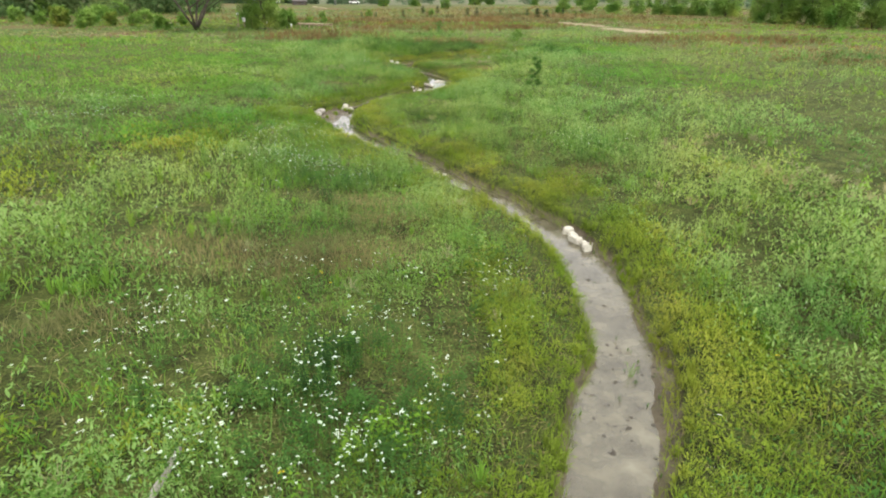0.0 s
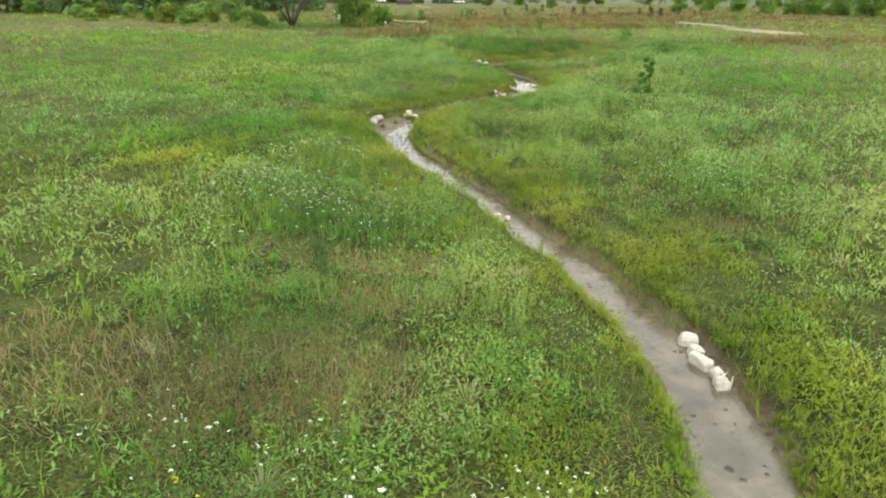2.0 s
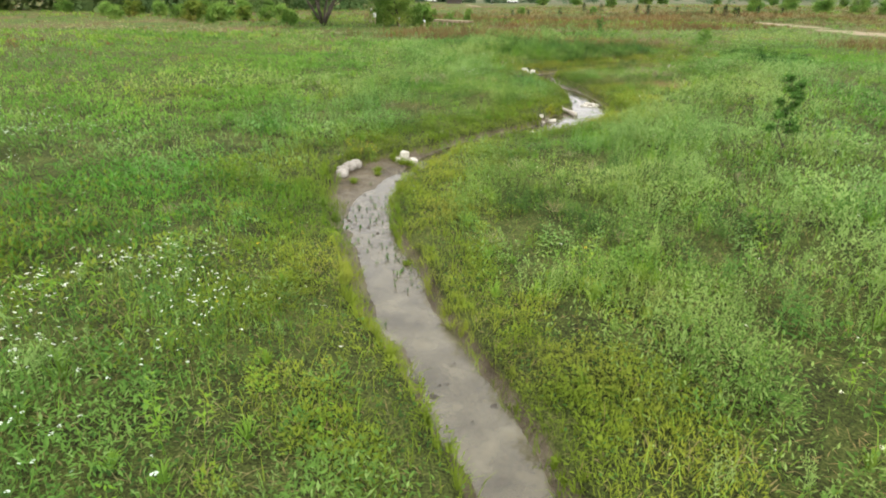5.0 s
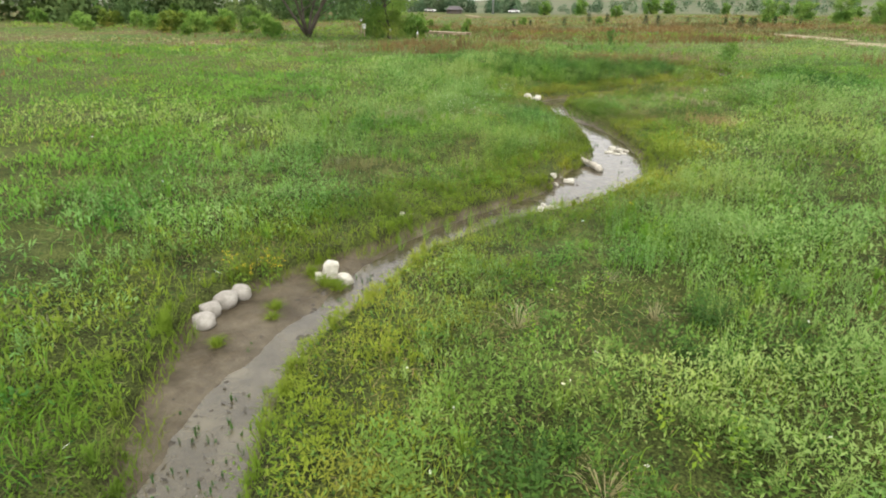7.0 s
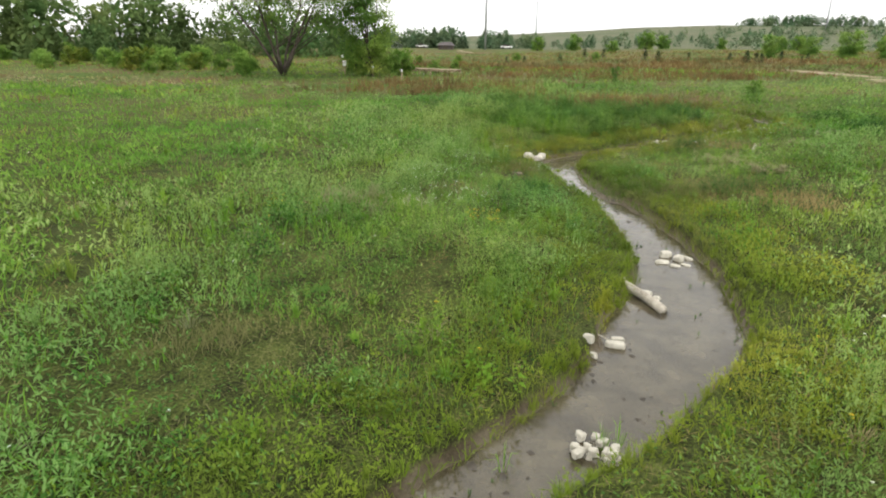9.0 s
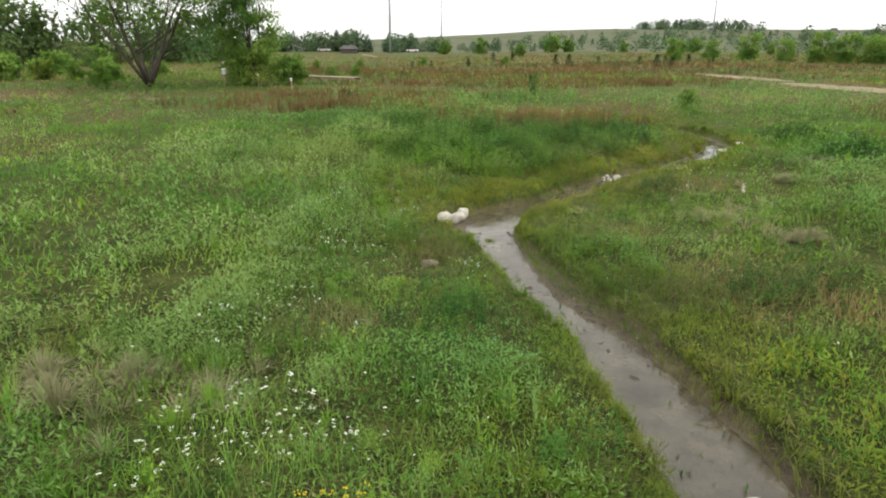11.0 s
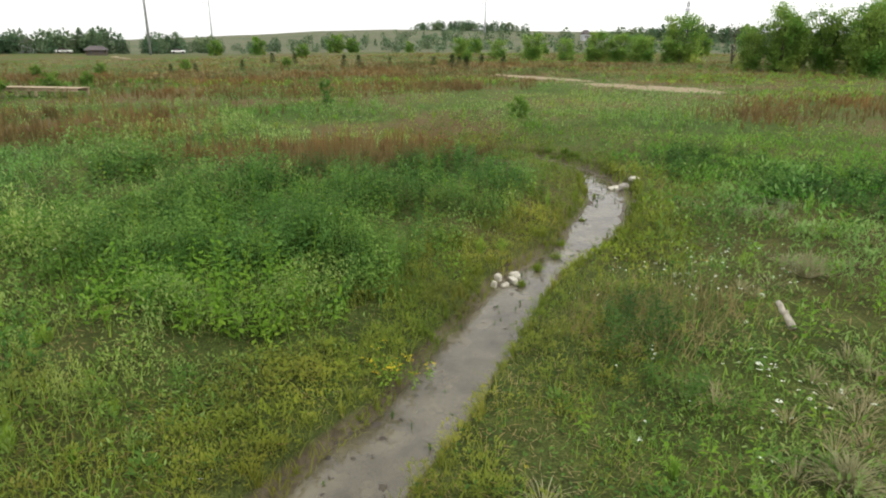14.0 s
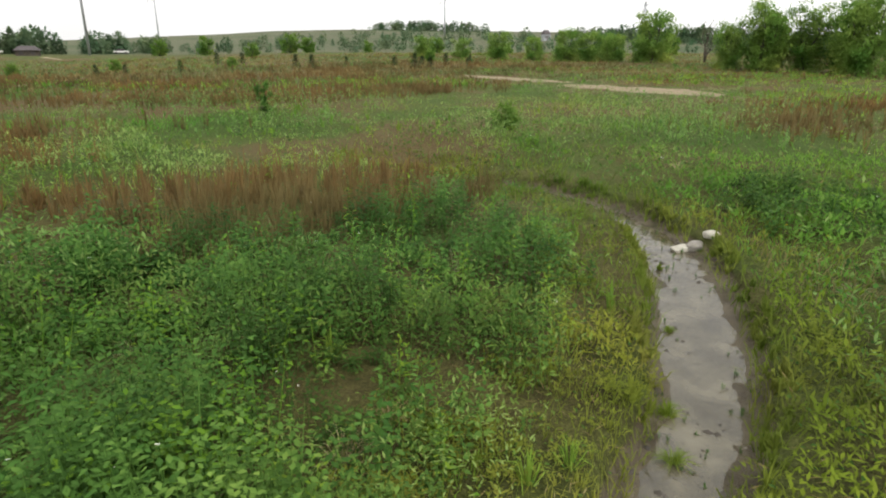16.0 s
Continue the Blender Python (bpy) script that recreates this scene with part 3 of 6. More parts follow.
# bare mud round the rows of stones
CLEAR = [(-4.25, 48.1, 0.36, 0.75), (-5.7, 27.0, 0.34, 0.65), (2.83, 12.45, 0.26, 0.62), (-4.7, 28.45, 0.4, 0.25), (0.2, 53.8, 0.35, 0.3), (5.8, 60.05, 0.5, 0.3), (-1.75, 35.0, 0.5, 0.4), (-4.3, 44.45, 0.25, 0.2)]


def scatter(rho, field, fall=1.6, far=170.0, gaps=0.88):
    """Spots by density: rho to the square metre where the walk passes, thinner with distance."""
    lam = rho * (4.4 / cell_d) ** fall * (cell_d < far)
    n = rng.poisson(lam)
    x = np.repeat(cell_x, n) + rng.random(n.sum()) - 0.5
    y = np.repeat(cell_y, n) + rng.random(n.sum()) - 0.5
    z, e, mud, side = land(x, y, True)
    hollow = np.maximum(smooth(-0.62, -0.38, waves(x, y, 1.1, 301, 3)), smooth(0.9, 0.3, e - mud))
    hollow = hollow * (1 - 0.95 * blobs(x, y, HOLLOWS))
    ok = (e > np.where(mud > 0.4, 0.85, 0.45) * mud - 0.05) & (blobs(x, y, CLEAR) < 0.5) & (rng.random(len(x)) < field(x, y, e - mud, side) * (1 - gaps + gaps * hollow))
    x, y, z = x[ok], y[ok], z[ok]
    return x, y, z, (e - mud)[ok], reach(x, y)


def blades(x, y, z, high, wide, bend_by):
    """Curved tapering blades, three triangles each."""
    n = len(x)
    a, b = rng.random(n) * 6.283, rng.random(n) * 6.283
    fx, fy, lx, ly = np.cos(a) * wide / 2, np.sin(a) * wide / 2, np.cos(b) * bend_by * high, np.sin(b) * bend_by * high
    v = np.empty((n, 5, 3))
    for i, (s, up, out, w) in enumerate(((-1, 0, 0, 1.0), (1, 0, 0, 1.0), (-1, 0.6, 0.36, 0.8), (1, 0.6, 0.36, 0.8), (0, 1, 1, 0))):
        drop = 1 - 0.35 * out * np.minimum(bend_by, 1.2)
        v[:, i, 0], v[:, i, 1], v[:, i, 2] = x + s * w * fx + out * lx, y + s * w * fy + out * ly, z + up * high * drop - 0.02 * (up == 0)
    t = np.array([(0, 1, 3), (0, 3, 2), (2, 3, 4)])[None] + (np.arange(n) * 5)[:, None, None]
    return v.reshape(-1, 3), t.reshape(-1, 3)


def leaves(x, y, z, yaw, lift, length, width, fold=0.25):
    """Pointed leaves, two triangles each, folded a little along the middle."""
    n = len(x)
    dx, dy, dz = np.cos(yaw) * np.cos(lift), np.sin(yaw) * np.cos(lift), np.sin(lift)
    sx, sy = -np.sin(yaw), np.cos(yaw)
    ux, uy, uz = -np.cos(yaw) * np.sin(lift), -np.sin(yaw) * np.sin(lift), np.cos(lift)
    v = np.empty((n, 4, 3))
    base = (x, y, z)
    for c, (d, s, u) in enumerate(((dx, sx, ux), (dy, sy, uy), (dz, 0.0, uz))):
        v[:, 0, c] = base[c]
        v[:, 1, c] = base[c] + 0.45 * length * d + 0.5 * width * s + fold * 0.5 * width * u
        v[:, 2, c] = base[c] + length * d
        v[:, 3, c] = base[c] + 0.45 * length * d - 0.5 * width * s + fold * 0.5 * width * u
    t = np.array([(0, 2, 1), (0, 3, 2)])[None] + (np.arange(n) * 4)[:, None, None]
    return v.reshape(-1, 3), t.reshape(-1, 3)


def stems(x, y, z, high, per, length, width, start=0.15, spread=0.06, lift=(0.0, 0.9), taper=0.45):
    """Leafy stalks: per leaves wound round each stem from start of its height to the top."""
    n = len(x)
    lean_a, lean = rng.random(n) * 6.283, rng.random(n) * 0.28
    k = np.tile(np.arange(per), n)
    r = np.repeat(np.arange(n), per)
    u = start + (1 - start) * (k + rng.random(n * per)) / per
    yaw = k * 2.4 + np.repeat(rng.random(n) * 6.283, per) + rng.normal(0, 0.3, n * per)
    h = u * high[r]
    px = x[r] + np.cos(lean_a[r]) * lean[r] * h + np.cos(yaw) * spread * length[r]
    py = y[r] + np.sin(lean_a[r]) * lean[r] * h + np.sin(yaw) * spread * length[r]
    size = (1 - taper * u) * (0.75 + 0.5 * rng.random(n * per))
    lf = leaves(px, py, z[r] + h, yaw, rng.uniform(lift[0], lift[1], n * per), length[r] * size, width[r] * size)
    top_x, top_y = x + np.cos(lean_a) * lean * high, y + np.sin(lean_a) * lean * high
    st = blades(x, y, z, high, 0.004 + width * 0.12, 0.02)
    sv = st[0].reshape(n, 5, 3)
    sv[:, 2:4, 0] += (0.6 * (top_x - x))[:, None]
    sv[:, 2:4, 1] += (0.6 * (top_y - y))[:, None]
    sv[:, 4, 0] += top_x - x
    sv[:, 4, 1] += top_y - y
    return join([lf, st]), (top_x, top_y, z + high)


def domes(x, y, z, wide, high, count, length, width, lift=(0.1, 1.1)):
    """Bushy clumps: leaves set over a low dome, turned outwards; the inside stays dark."""
    r = np.repeat(np.arange(len(x)), count)
    n = len(r)
    a, u = rng.random(n) * 6.283, rng.random(n)
    up = u ** 0.8
    out = np.sqrt(np.maximum(0, 1 - up * up)) + 0.05
    shell = 0.55 + 0.5 * rng.random(n)
    squash = 0.75 + 0.5 * rng.random(len(x))
    px = x[r] + np.cos(a) * out * wide[r] * shell * squash[r]
    py = y[r] + np.sin(a) * out * wide[r] * shell
    pz = z[r] + up * high[r] * shell + 0.01
    k = 0.65 + 0.7 * rng.random(n)
    return leaves(px, py, pz, a + rng.normal(0, 0.7, n), rng.uniform(lift[0], lift[1], n), length[r] * k, width[r] * k)


def tussocks(x, y, z, wide, high, count, width):
    """Grass tussocks: blades that spring from one root and arch outwards."""
    r = np.repeat(np.arange(len(x)), count)
    n = len(r)
    a, b = rng.random(n) * 6.283, rng.random(n) ** 0.7
    h = high[r] * (0.6 + 0.6 * rng.random(n)) * (1.1 - 0.45 * b)
    w, o = width[r] / 2, wide[r] * b
    c, s_ = np.cos(a), np.sin(a)
    bx, by = x[r] + c * 0.15 * o, y[r] + s_ * 0.15 * o
    t = rng.random(n) * 6.283
    fx, fy = np.cos(t) * w, np.sin(t) * w
    v = np.empty((n, 5, 3))
    for i, (sd, up, out_, wd) in enumerate(((-1, 0, 0, 0.8), (1, 0, 0, 0.8), (-1, 0.7, 0.45, 1.0), (1, 0.7, 0.45, 1.0), (0, 1.0, 1.15, 0))):
        v[:, i, 0], v[:, i, 1], v[:, i, 2] = bx + c * o * out_ + sd * wd * fx, by + s_ * o * out_ + sd * wd * fy, z[r] + h * (up - 0.35 * b * (out_ > 1)) - 0.02 * (up == 0)
    f = np.array([(0, 1, 3), (0, 3, 2), (2, 3, 4)])[None] + (np.arange(n) * 5)[:, None, None]
    return v.reshape(-1, 3), f.reshape(-1, 3)


def counts(d, near, power=0.9, least=8):
    return np.maximum(least, near * (4.4 / d) ** power).astype(int)


def stuff(name, vt, mat, label, category):
    return tagged(new(name, mesh_np(name, vt[0], vt[1], mat)), label, category, kind="stuff")


def size_for(d, power=0.65):
    return np.minimum((d / 4.4) ** power, 3.6)


RUSTY = [(-16, 71, 8, 3.2), (-13, 77, 7, 2.5), (-2.6, 64.0, 4.6, 2.7), (1.3, 64.4, 2.0, 1.3), (24, 70.5, 7, 4.5), (35, 76, 10, 5), (-5, 90, 11, 4.5), (7, 94, 8, 4), (-6, 104, 16, 6), (6, 112, 12, 5), (-25, 112, 14, 6), (20, 124, 22, 6)]
BROWNED = [(-2.4, 10.4, 1.7, 0.7), (-1.4, 12.3, 0.9, 0.45), (-1.8, 13.8, 1.1, 0.7), (5.6, 57.6, 0.9, 1.6), (0.7, 44.0, 1.5, 1.3), (2.2, 43.0, 1.5, 0.9), (-0.7, 46.6, 0.8, 0.7), (-4.2, 45.2, 0.7, 0.9), (-5.3, 41.8, 0.9, 0.5), (-4.1, 10.3, 2.4, 1.0, -8), (-1.7, 11.1, 1.5, 0.6), (-5.6, 7.6, 1.3, 0.7), (3.6, 16.6, 1.0, 0.5), (1.4, 51.4, 1.4, 1.0), (-6.0, 33.0, 1.2, 0.6)]
STRAWY = [(2.6, 48.8, 0.8, 0.8), (1.7, 47.2, 0.9, 0.5), (0.9, 46.5, 0.7, 0.4), (-46, 73, 14, 5), (-33, 74, 8, 3), (7.0, 56.0, 1.0, 1.6), (10.2, 17.3, 2.0, 2.6), (9.0, 20.0, 1.8, 1.6), (-7.2, 39.6, 1.5, 1.3), (1.4, 48.0, 0.9, 0.7), (4.7, 52.2, 1.1, 0.8), (2.4, 46.5, 0.8, 0.5), (24, 84, 4, 1.2), (30, 92, 6, 1.5)]
LIMEY = [(-6.8, 57.5, 2.5, 2.5), (13, 60, 6, 6), (-5.5, 53.8, 1.5, 1.2), (-21, 44, 9, 7), (-13, 31, 4, 4), (-25, 34, 7, 7), (-9, 22, 2.5, 3), (-19, 59, 6, 3), (-3.9, 5.4, 1.1, 0.8), (0.5, 40.2, 0.9, 1.3), (-17, 30, 4, 3), (14, 40, 5, 6), (-30, 52, 10, 6), (-38, 64, 12, 6), (34, 86, 9, 3), (-8, 79, 6, 2)]
BROADLY = [(-3.2, 57.4, 5.2, 4.2), (0.8, 60.3, 1.9, 2.6), (-7.5, 60.5, 3.5, 3), (-1.6, 53.6, 2.4, 1.6), (9.5, 59, 2.5, 4)]
SOFTLY = [(4.2, 55.4, 2.0, 1.8), (6.2, 57.2, 2.2, 2.2), (2.7, 53.7, 1.2, 0.9), (-10.5, 53.5, 4.5, 4.0), (24, 44, 10, 14), (34, 62, 10, 10), (7.5, 51.5, 2.5, 3.0), (6.5, 54.0, 2.0, 2.0), (4.4, 55.2, 2.2, 2.2), (8, 54, 4, 4), (-6, 21, 2.0, 2.5), (-7.5, 54.5, 2.5, 3), (14, 52, 8, 10), (7, 40, 4, 6), (10, 36, 6, 8), (9, 46, 5, 5), (-8.5, 25, 2.5, 4), (-10, 36, 4, 5), (-7.5, 15, 2.5, 3), (9.0, 10.0, 3.0, 5.0), (12.0, 26.0, 4.0, 8.0), (5.0, 12.0, 2.6, 6.0), (6.0, 21.0, 4.0, 6.0), (2.0, 26.0, 3.0, 4.0), (4.0, 33.0, 3.5, 5.0), (-6.5, 32, 2.5, 2), (-7, 42, 3, 3), (-5.0, 52.5, 2.5, 2.5)]


def thick(x, y, size, seed, lo=-0.3, hi=0.5):
    return smooth(lo, hi, waves(x, y, size, seed))


# where the growth stands tall and where it is thin over bare soil
TALL = [(4.6, 55.6, 1.6, 1.4), (6.6, 57.2, 1.8, 2.0), (-9.5, 54.5, 4.0, 3.0), (8.0, 51.0, 2.5, 3.0), (16, 47, 6, 6), (4.8, 20.2, 2.2, 2.0), (6.8, 16.8, 2.0, 1.8), (2.4, 24.6, 1.8, 1.5), (1.2, 27.2, 2.0, 1.8), (3.2, 29.4, 2.4, 2.6), (-7.9, 36.7, 2.6, 0.9, 38), (-6.2, 41.0, 0.9, 2.2), (-6.4, 50.2, 1.8, 0.9), (-3.9, 52.2, 2.0, 0.8),
        (3.7, 45.6, 1.4, 0.8), (2.0, 47.6, 1.1, 0.6), (9.0, 60.6, 2.6, 2.6), (-7.6, 13.6, 0.9, 1.6), (-6.6, 8.6, 0.7, 1.2), (7.5, 12.5, 2.5, 2.5), (0.6, 33.5, 1.8, 1.5), (4.5, 37.0, 2.5, 3.0), (-4.0, 57.5, 4.5, 3.0), (-9.5, 30.5, 2.5, 1.2)]
THIN = [(-1.2, 27.6, 1.2, 1.2), (-2.0, 14.3, 1.3, 0.8), (4.2, 62.6, 0.9, 1.5), (3.6, 65.0, 1.0, 0.8), (-2.0, 30.2, 1.1, 2.0, -30), (-3.1, 25.4, 0.7, 1.5), (-0.9, 23.6, 1.1, 1.1), (-4.6, 21.2, 0.8, 1.3), (-1.4, 48.0, 0.8, 0.9), (-0.3, 42.8, 1.2, 1.5), (-4.8, 33.4, 1.0, 0.6), (1.4, 51.4, 1.2, 0.9), (-4.4, 45.3, 0.7, 0.9), (-5.2, 7.0, 1.0, 1.0), (5.8, 57.2, 0.8, 1.6)]
YELLOWY = [(3.4, 55.0, 0.9, 0.8), (4.6, 56.8, 0.8, 1.1), (2.5, 53.8, 0.8, 0.6), (-4.6, 19.6, 0.9, 1.2), (-7.0, 24.5, 0.8, 1.4), (0.4, 39.8, 0.7, 1.6), (1.0, 38.0, 0.8, 1.2), (-5.6, 24.2, 1.0, 1.8), (-2.9, 25.2, 0.7, 1.6), (-2.7, 32.9, 0.5, 0.6), (-4.8, 31.6, 0.6, 0.8), (3.9, 7.2, 0.9, 2.6), (3.8, 11.0, 0.8, 1.6), (2.6, 15.4, 0.8, 1.2), (0.8, 18.6, 0.6, 2.2, 35), (0.9, 9.2, 0.5, 1.8), (-3.9, 5.4, 1.2, 0.8), (-3.0, 50.3, 0.6, 0.8), (1.9, 56.3, 0.5, 0.9), (-8.0, 20.0, 2.0, 2.5), (-12.0, 14.0, 2.5, 3.0)]
DARKLY = [(0.5, 27.4, 1.2, 0.9), (-2.4, 15.0, 1.1, 0.8), (0.8, 24.2, 1.5, 0.9), (-0.6, 24.6, 1.0, 0.8), (-7.2, 36.2, 2.0, 1.4), (-5.6, 34.6, 1.4, 1.1), (-5.6, 38.6, 0.9, 1.6), (-5.3, 48.4, 1.0, 1.4), (0.0, 56.6, 1.0, 1.2), (-0.9, 58.2, 1.4, 1.4), (-2.4, 57.6, 1.4, 0.9), (-5.2, 31.6, 0.8, 1.4), (-1.4, 6.9, 2.0, 2.0), (0.2, 7.8, 0.8, 0.9), (-3.9, 14.6, 1.5, 1.6), (-4.4, 42.2, 1.3, 2.0), (-5.4, 44.6, 0.9, 0.7), (-5.8, 49.8, 1.4, 0.8), (9.0, 60.6, 2.6, 2.6), (1.3, 43.8, 1.0, 1.0), (1.0, 50.3, 1.0, 1.2)]


zone_v, zone_u = np.mgrid[0:860, 0:1120]
zone_x, zone_y = ZX + (zone_u + 0.5) * ZSTEP, ZY + (zone_v + 0.5) * ZSTEP
LUSH = smooth(-0.5, 0.6, 0.62 * waves(zone_x, zone_y, 2.8, 401, 4) + 0.55 * waves(zone_x, zone_y, 8.0, 405, 2))
LUSH = np.maximum(LUSH, 0.95 * blobs(zone_x, zone_y, TALL)) * (1 - 0.85 * np.maximum(blobs(zone_x, zone_y, THIN), blobs(zone_x, zone_y, BROWNED)))


def lush(x, y):
    """How high and thick the growth stands, 0 to 1: the same drifts for all its plants."""
    return zone_at(LUSH, x, y)


BARE = [(20.0, 106, 5.0, 3.2, -60), (22.0, 100, 5.0, 3.0, -60), (25.0, 94, 6.0, 4.5, -60), (27.0, 88, 5.0, 4.0, -60), (23.5, 84.0, 3.0, 2.4, -65)]


def grass_field(x, y, e, side):
    off = np.maximum.reduce([blobs(x, y, BROADLY) * 0.95, blobs(x, y, RUSTY) * 0.92, blobs(x, y, BROWNED) * 0.8, blobs(x, y, LIMEY) * 0.75, blobs(x, y, BARE)])
    return (0.25 + 0.75 * thick(x, y, 2.2, 71)) * (1 - off) * (1 - 0.45 * blobs(x, y, THIN)) * smooth(0.25, 1.3, e)


# a short turf between the taller plants
x, y, z, e, d = scatter(235, grass_field, 1.75)
s = size_for(d)
stuff("meadow_grass", blades(x, y, z, rng.uniform(0.10, 0.30, len(x)) * np.minimum(s, 1.25) * (0.55 + 0.65 * lush(x, y)), 0.010 * np.minimum(s, 2.4), rng.uniform(0.35, 1.2, len(x))),
      GRASS, "green and olive meadow grass in uneven tufts", "grass")

x, y, z, e, d = scatter(3.4, lambda x, y, e, side: grass_field(x, y, e, side) * (0.3 + 0.7 * lush(x, y)), 1.25, 60)
s = size_for(d)
g = np.minimum(size_for(d, 0.3), 1.35)
stuff("grass_tussock", tussocks(x, y, z, rng.uniform(0.10, 0.24, len(x)) * g, rng.uniform(0.14, 0.36, len(x)) * g, counts(d, 34, 0.75), 0.012 * s),
      GRASS, "arching olive-green grass tussocks", "grass")

# sedge and low yellow-green herbs along the water
def bank_field(x, y, e, side):
    return smooth(2.3, 0.9, e + 0.5 * waves(x, y, 1.2, 83)) * np.maximum(0.3 + 0.7 * thick(x, y, 0.8, 81), smooth(0.3, 0.1, e)) * (y < 74)


for name_a, name_b, tone, lo, hi, word in (("bank_sedge", "bank_herb", SEDGE, 34.0, 40.0, "yellow-green"), ("late_sedge", "late_herb", SEDGE_OLD, 40.0, 34.0, "olive and rusty")):
    x, y, z, e, d = scatter(400, lambda x, y, e, side: bank_field(x, y, e, side) * smooth(hi, lo, y + 1.5 * waves(x, y, 3.0, 85)), 1.4)
    s = size_for(d)
    stuff(name_a, blades(x, y, z, rng.uniform(0.08, 0.26, len(x)) * np.minimum(s, 1.5), 0.010 * s, rng.uniform(0.3, 1.2, len(x))), tone, word + " sedge along the brook's muddy banks", "sedge")
    x, y, z, e, d = scatter(20, lambda x, y, e, side: bank_field(x, y, e, side) * smooth(hi, lo, y + 1.5 * waves(x, y, 3.0, 85)) * smooth(0.0, 0.12, e), 1.3)
    s = size_for(d)
    stuff(name_b, domes(x, y, z, rng.uniform(0.10, 0.2, len(x)), rng.uniform(0.10, 0.24, len(x)), counts(d, 46, 0.9, 12), 0.045 * s, 0.018 * s), tone, "low " + word + " herbs crowding the brook's edge", "herb")

# a fringe of longer sedge leaning over the water's edge
n = 2300
k, way = rng.integers(0, len(LINE), n), rng.choice((-1.0, 1.0), n)
o = way * (LINE[k, 2] / 2 + np.where(way > 0, LINE[k, 3], LINE[k, 4]) + rng.uniform(-0.02, 0.22, n))
x, y = LINE[k, 0] + nrm[k, 0] * o, LINE[k, 1] + nrm[k, 1] * o
z, e, mud, side = land(x, y, True)
ok = (e - mud > -0.05) & (y > 2) & (y < 68) & (rng.random(n) < (0.1 + 0.9 * thick(x, y, 0.9, 89, -0.3, 0.4)) * (1 - blobs(x, y, THIN)) * (1 - blobs(x, y, CLEAR)))
x, y, z = x[ok], y[ok], z[ok]
d = reach(x, y)
for pick, tone, name_a, word in ((y < 40, SEDGE, "edge_sedge", "yellow-green"), (y >= 40, SEDGE_OLD, "edge_sedge_late", "olive")):
    m = pick.sum()
    stuff(name_a, tussocks(x[pick], y[pick], z[pick], rng.uniform(0.07, 0.17, m), rng.uniform(0.10, 0.27, m), np.full(m, 20), 0.009 * np.minimum(size_for(d[pick]), 2.0)), tone, word + " sedge leaning over the water's edge", "sedge")

x, y, z, e, d = scatter(260, lambda x, y, e, side: blobs(x, y, LIMEY) * smooth(0.1, 0.5, e), 1.34)
s = size_for(d)
stuff("lime_grass", blades(x, y, z, rng.uniform(0.08, 0.24, len(x)) * np.minimum(s, 1.2), 0.010 * s, rng.uniform(0.4, 1.3, len(x))),
      FRESH, "bright fresh green young grass in patches", "grass")

# thatch: dead blades lying on the soil
x, y, z, e, d = scatter(115, lambda x, y, e, side: (0.35 + 0.65 * thick(x, y, 0.9, 77)) * smooth(0.0, 0.2, e) * (1 - 0.9 * blobs(x, y, BROADLY)) * (1 - 0.6 * blobs(x, y, HOLLOWS)), 1.9, 40, 0.0)
s = size_for(d)
stuff("thatch", leaves(x, y, z + rng.uniform(0.005, 0.06, len(x)), rng.random(len(x)) * 6.283, rng.uniform(-0.1, 0.5, len(x)), rng.uniform(0.06, 0.16, len(x)) * np.minimum(s, 2.0), rng.uniform(0.007, 0.014, len(x)) * s),
      DRY, "dead brown blades lying between the plants", "thatch")

# clover and other low leaves that cover the soil, coloured dark as gap shade
x, y, z, e, d = scatter(120, lambda x, y, e, side: (0.45 + 0.55 * thick(x, y, 1.3, 75)) * (1 - 0.8 * blobs(x, y, BROWNED)) * (1 - 0.7 * blobs(x, y, BROADLY)) * (1 - blobs(x, y, RUSTY)) * smooth(0.02, 0.3, e), 1.9, 28, 0.3)
s = size_for(d)
stuff("clover", leaves(x, y, z + rng.uniform(0.01, 0.12, len(x)), rng.random(len(x)) * 6.283, rng.uniform(-0.3, 0.8, len(x)), rng.uniform(0.03, 0.07, len(x)) * s, rng.uniform(0.02, 0.04, len(x)) * s),
      SHADY, "low clover-like leaves covering the soil, toned dark as shade between clumps", "ground cover")

x, y, z, e, d = scatter(40, lambda x, y, e, side: blobs(x, y, RUSTY) * (0.3 + 0.7 * thick(x, y, 2.5, 87)) * smooth(0.8, 1.4, e), 0.85)
s = size_for(d)
stuff("rust_grass", tussocks(x, y, z, rng.uniform(0.15, 0.4, len(x)), rng.uniform(0.45, 0.95, len(x)), counts(d, 26, 0.6), 0.008 * s),
      RUST, "rusty brown prairie bunchgrass standing in drifts", "grass")

x, y, z, e, d = scatter(420, lambda x, y, e, side: np.maximum(blobs(x, y, BROWNED), 0.05 * thick(x, y, 1.5, 91)) * smooth(0.3, 0.9, e), 1.5)
s = size_for(d)
stuff("dry_grass", blades(x, y, z, rng.uniform(0.10, 0.32, len(x)) * np.minimum(s, 1.5), 0.007 * s, rng.uniform(0.4, 1.3, len(x))),
      DRY, "short brown dry grass among the green", "grass")

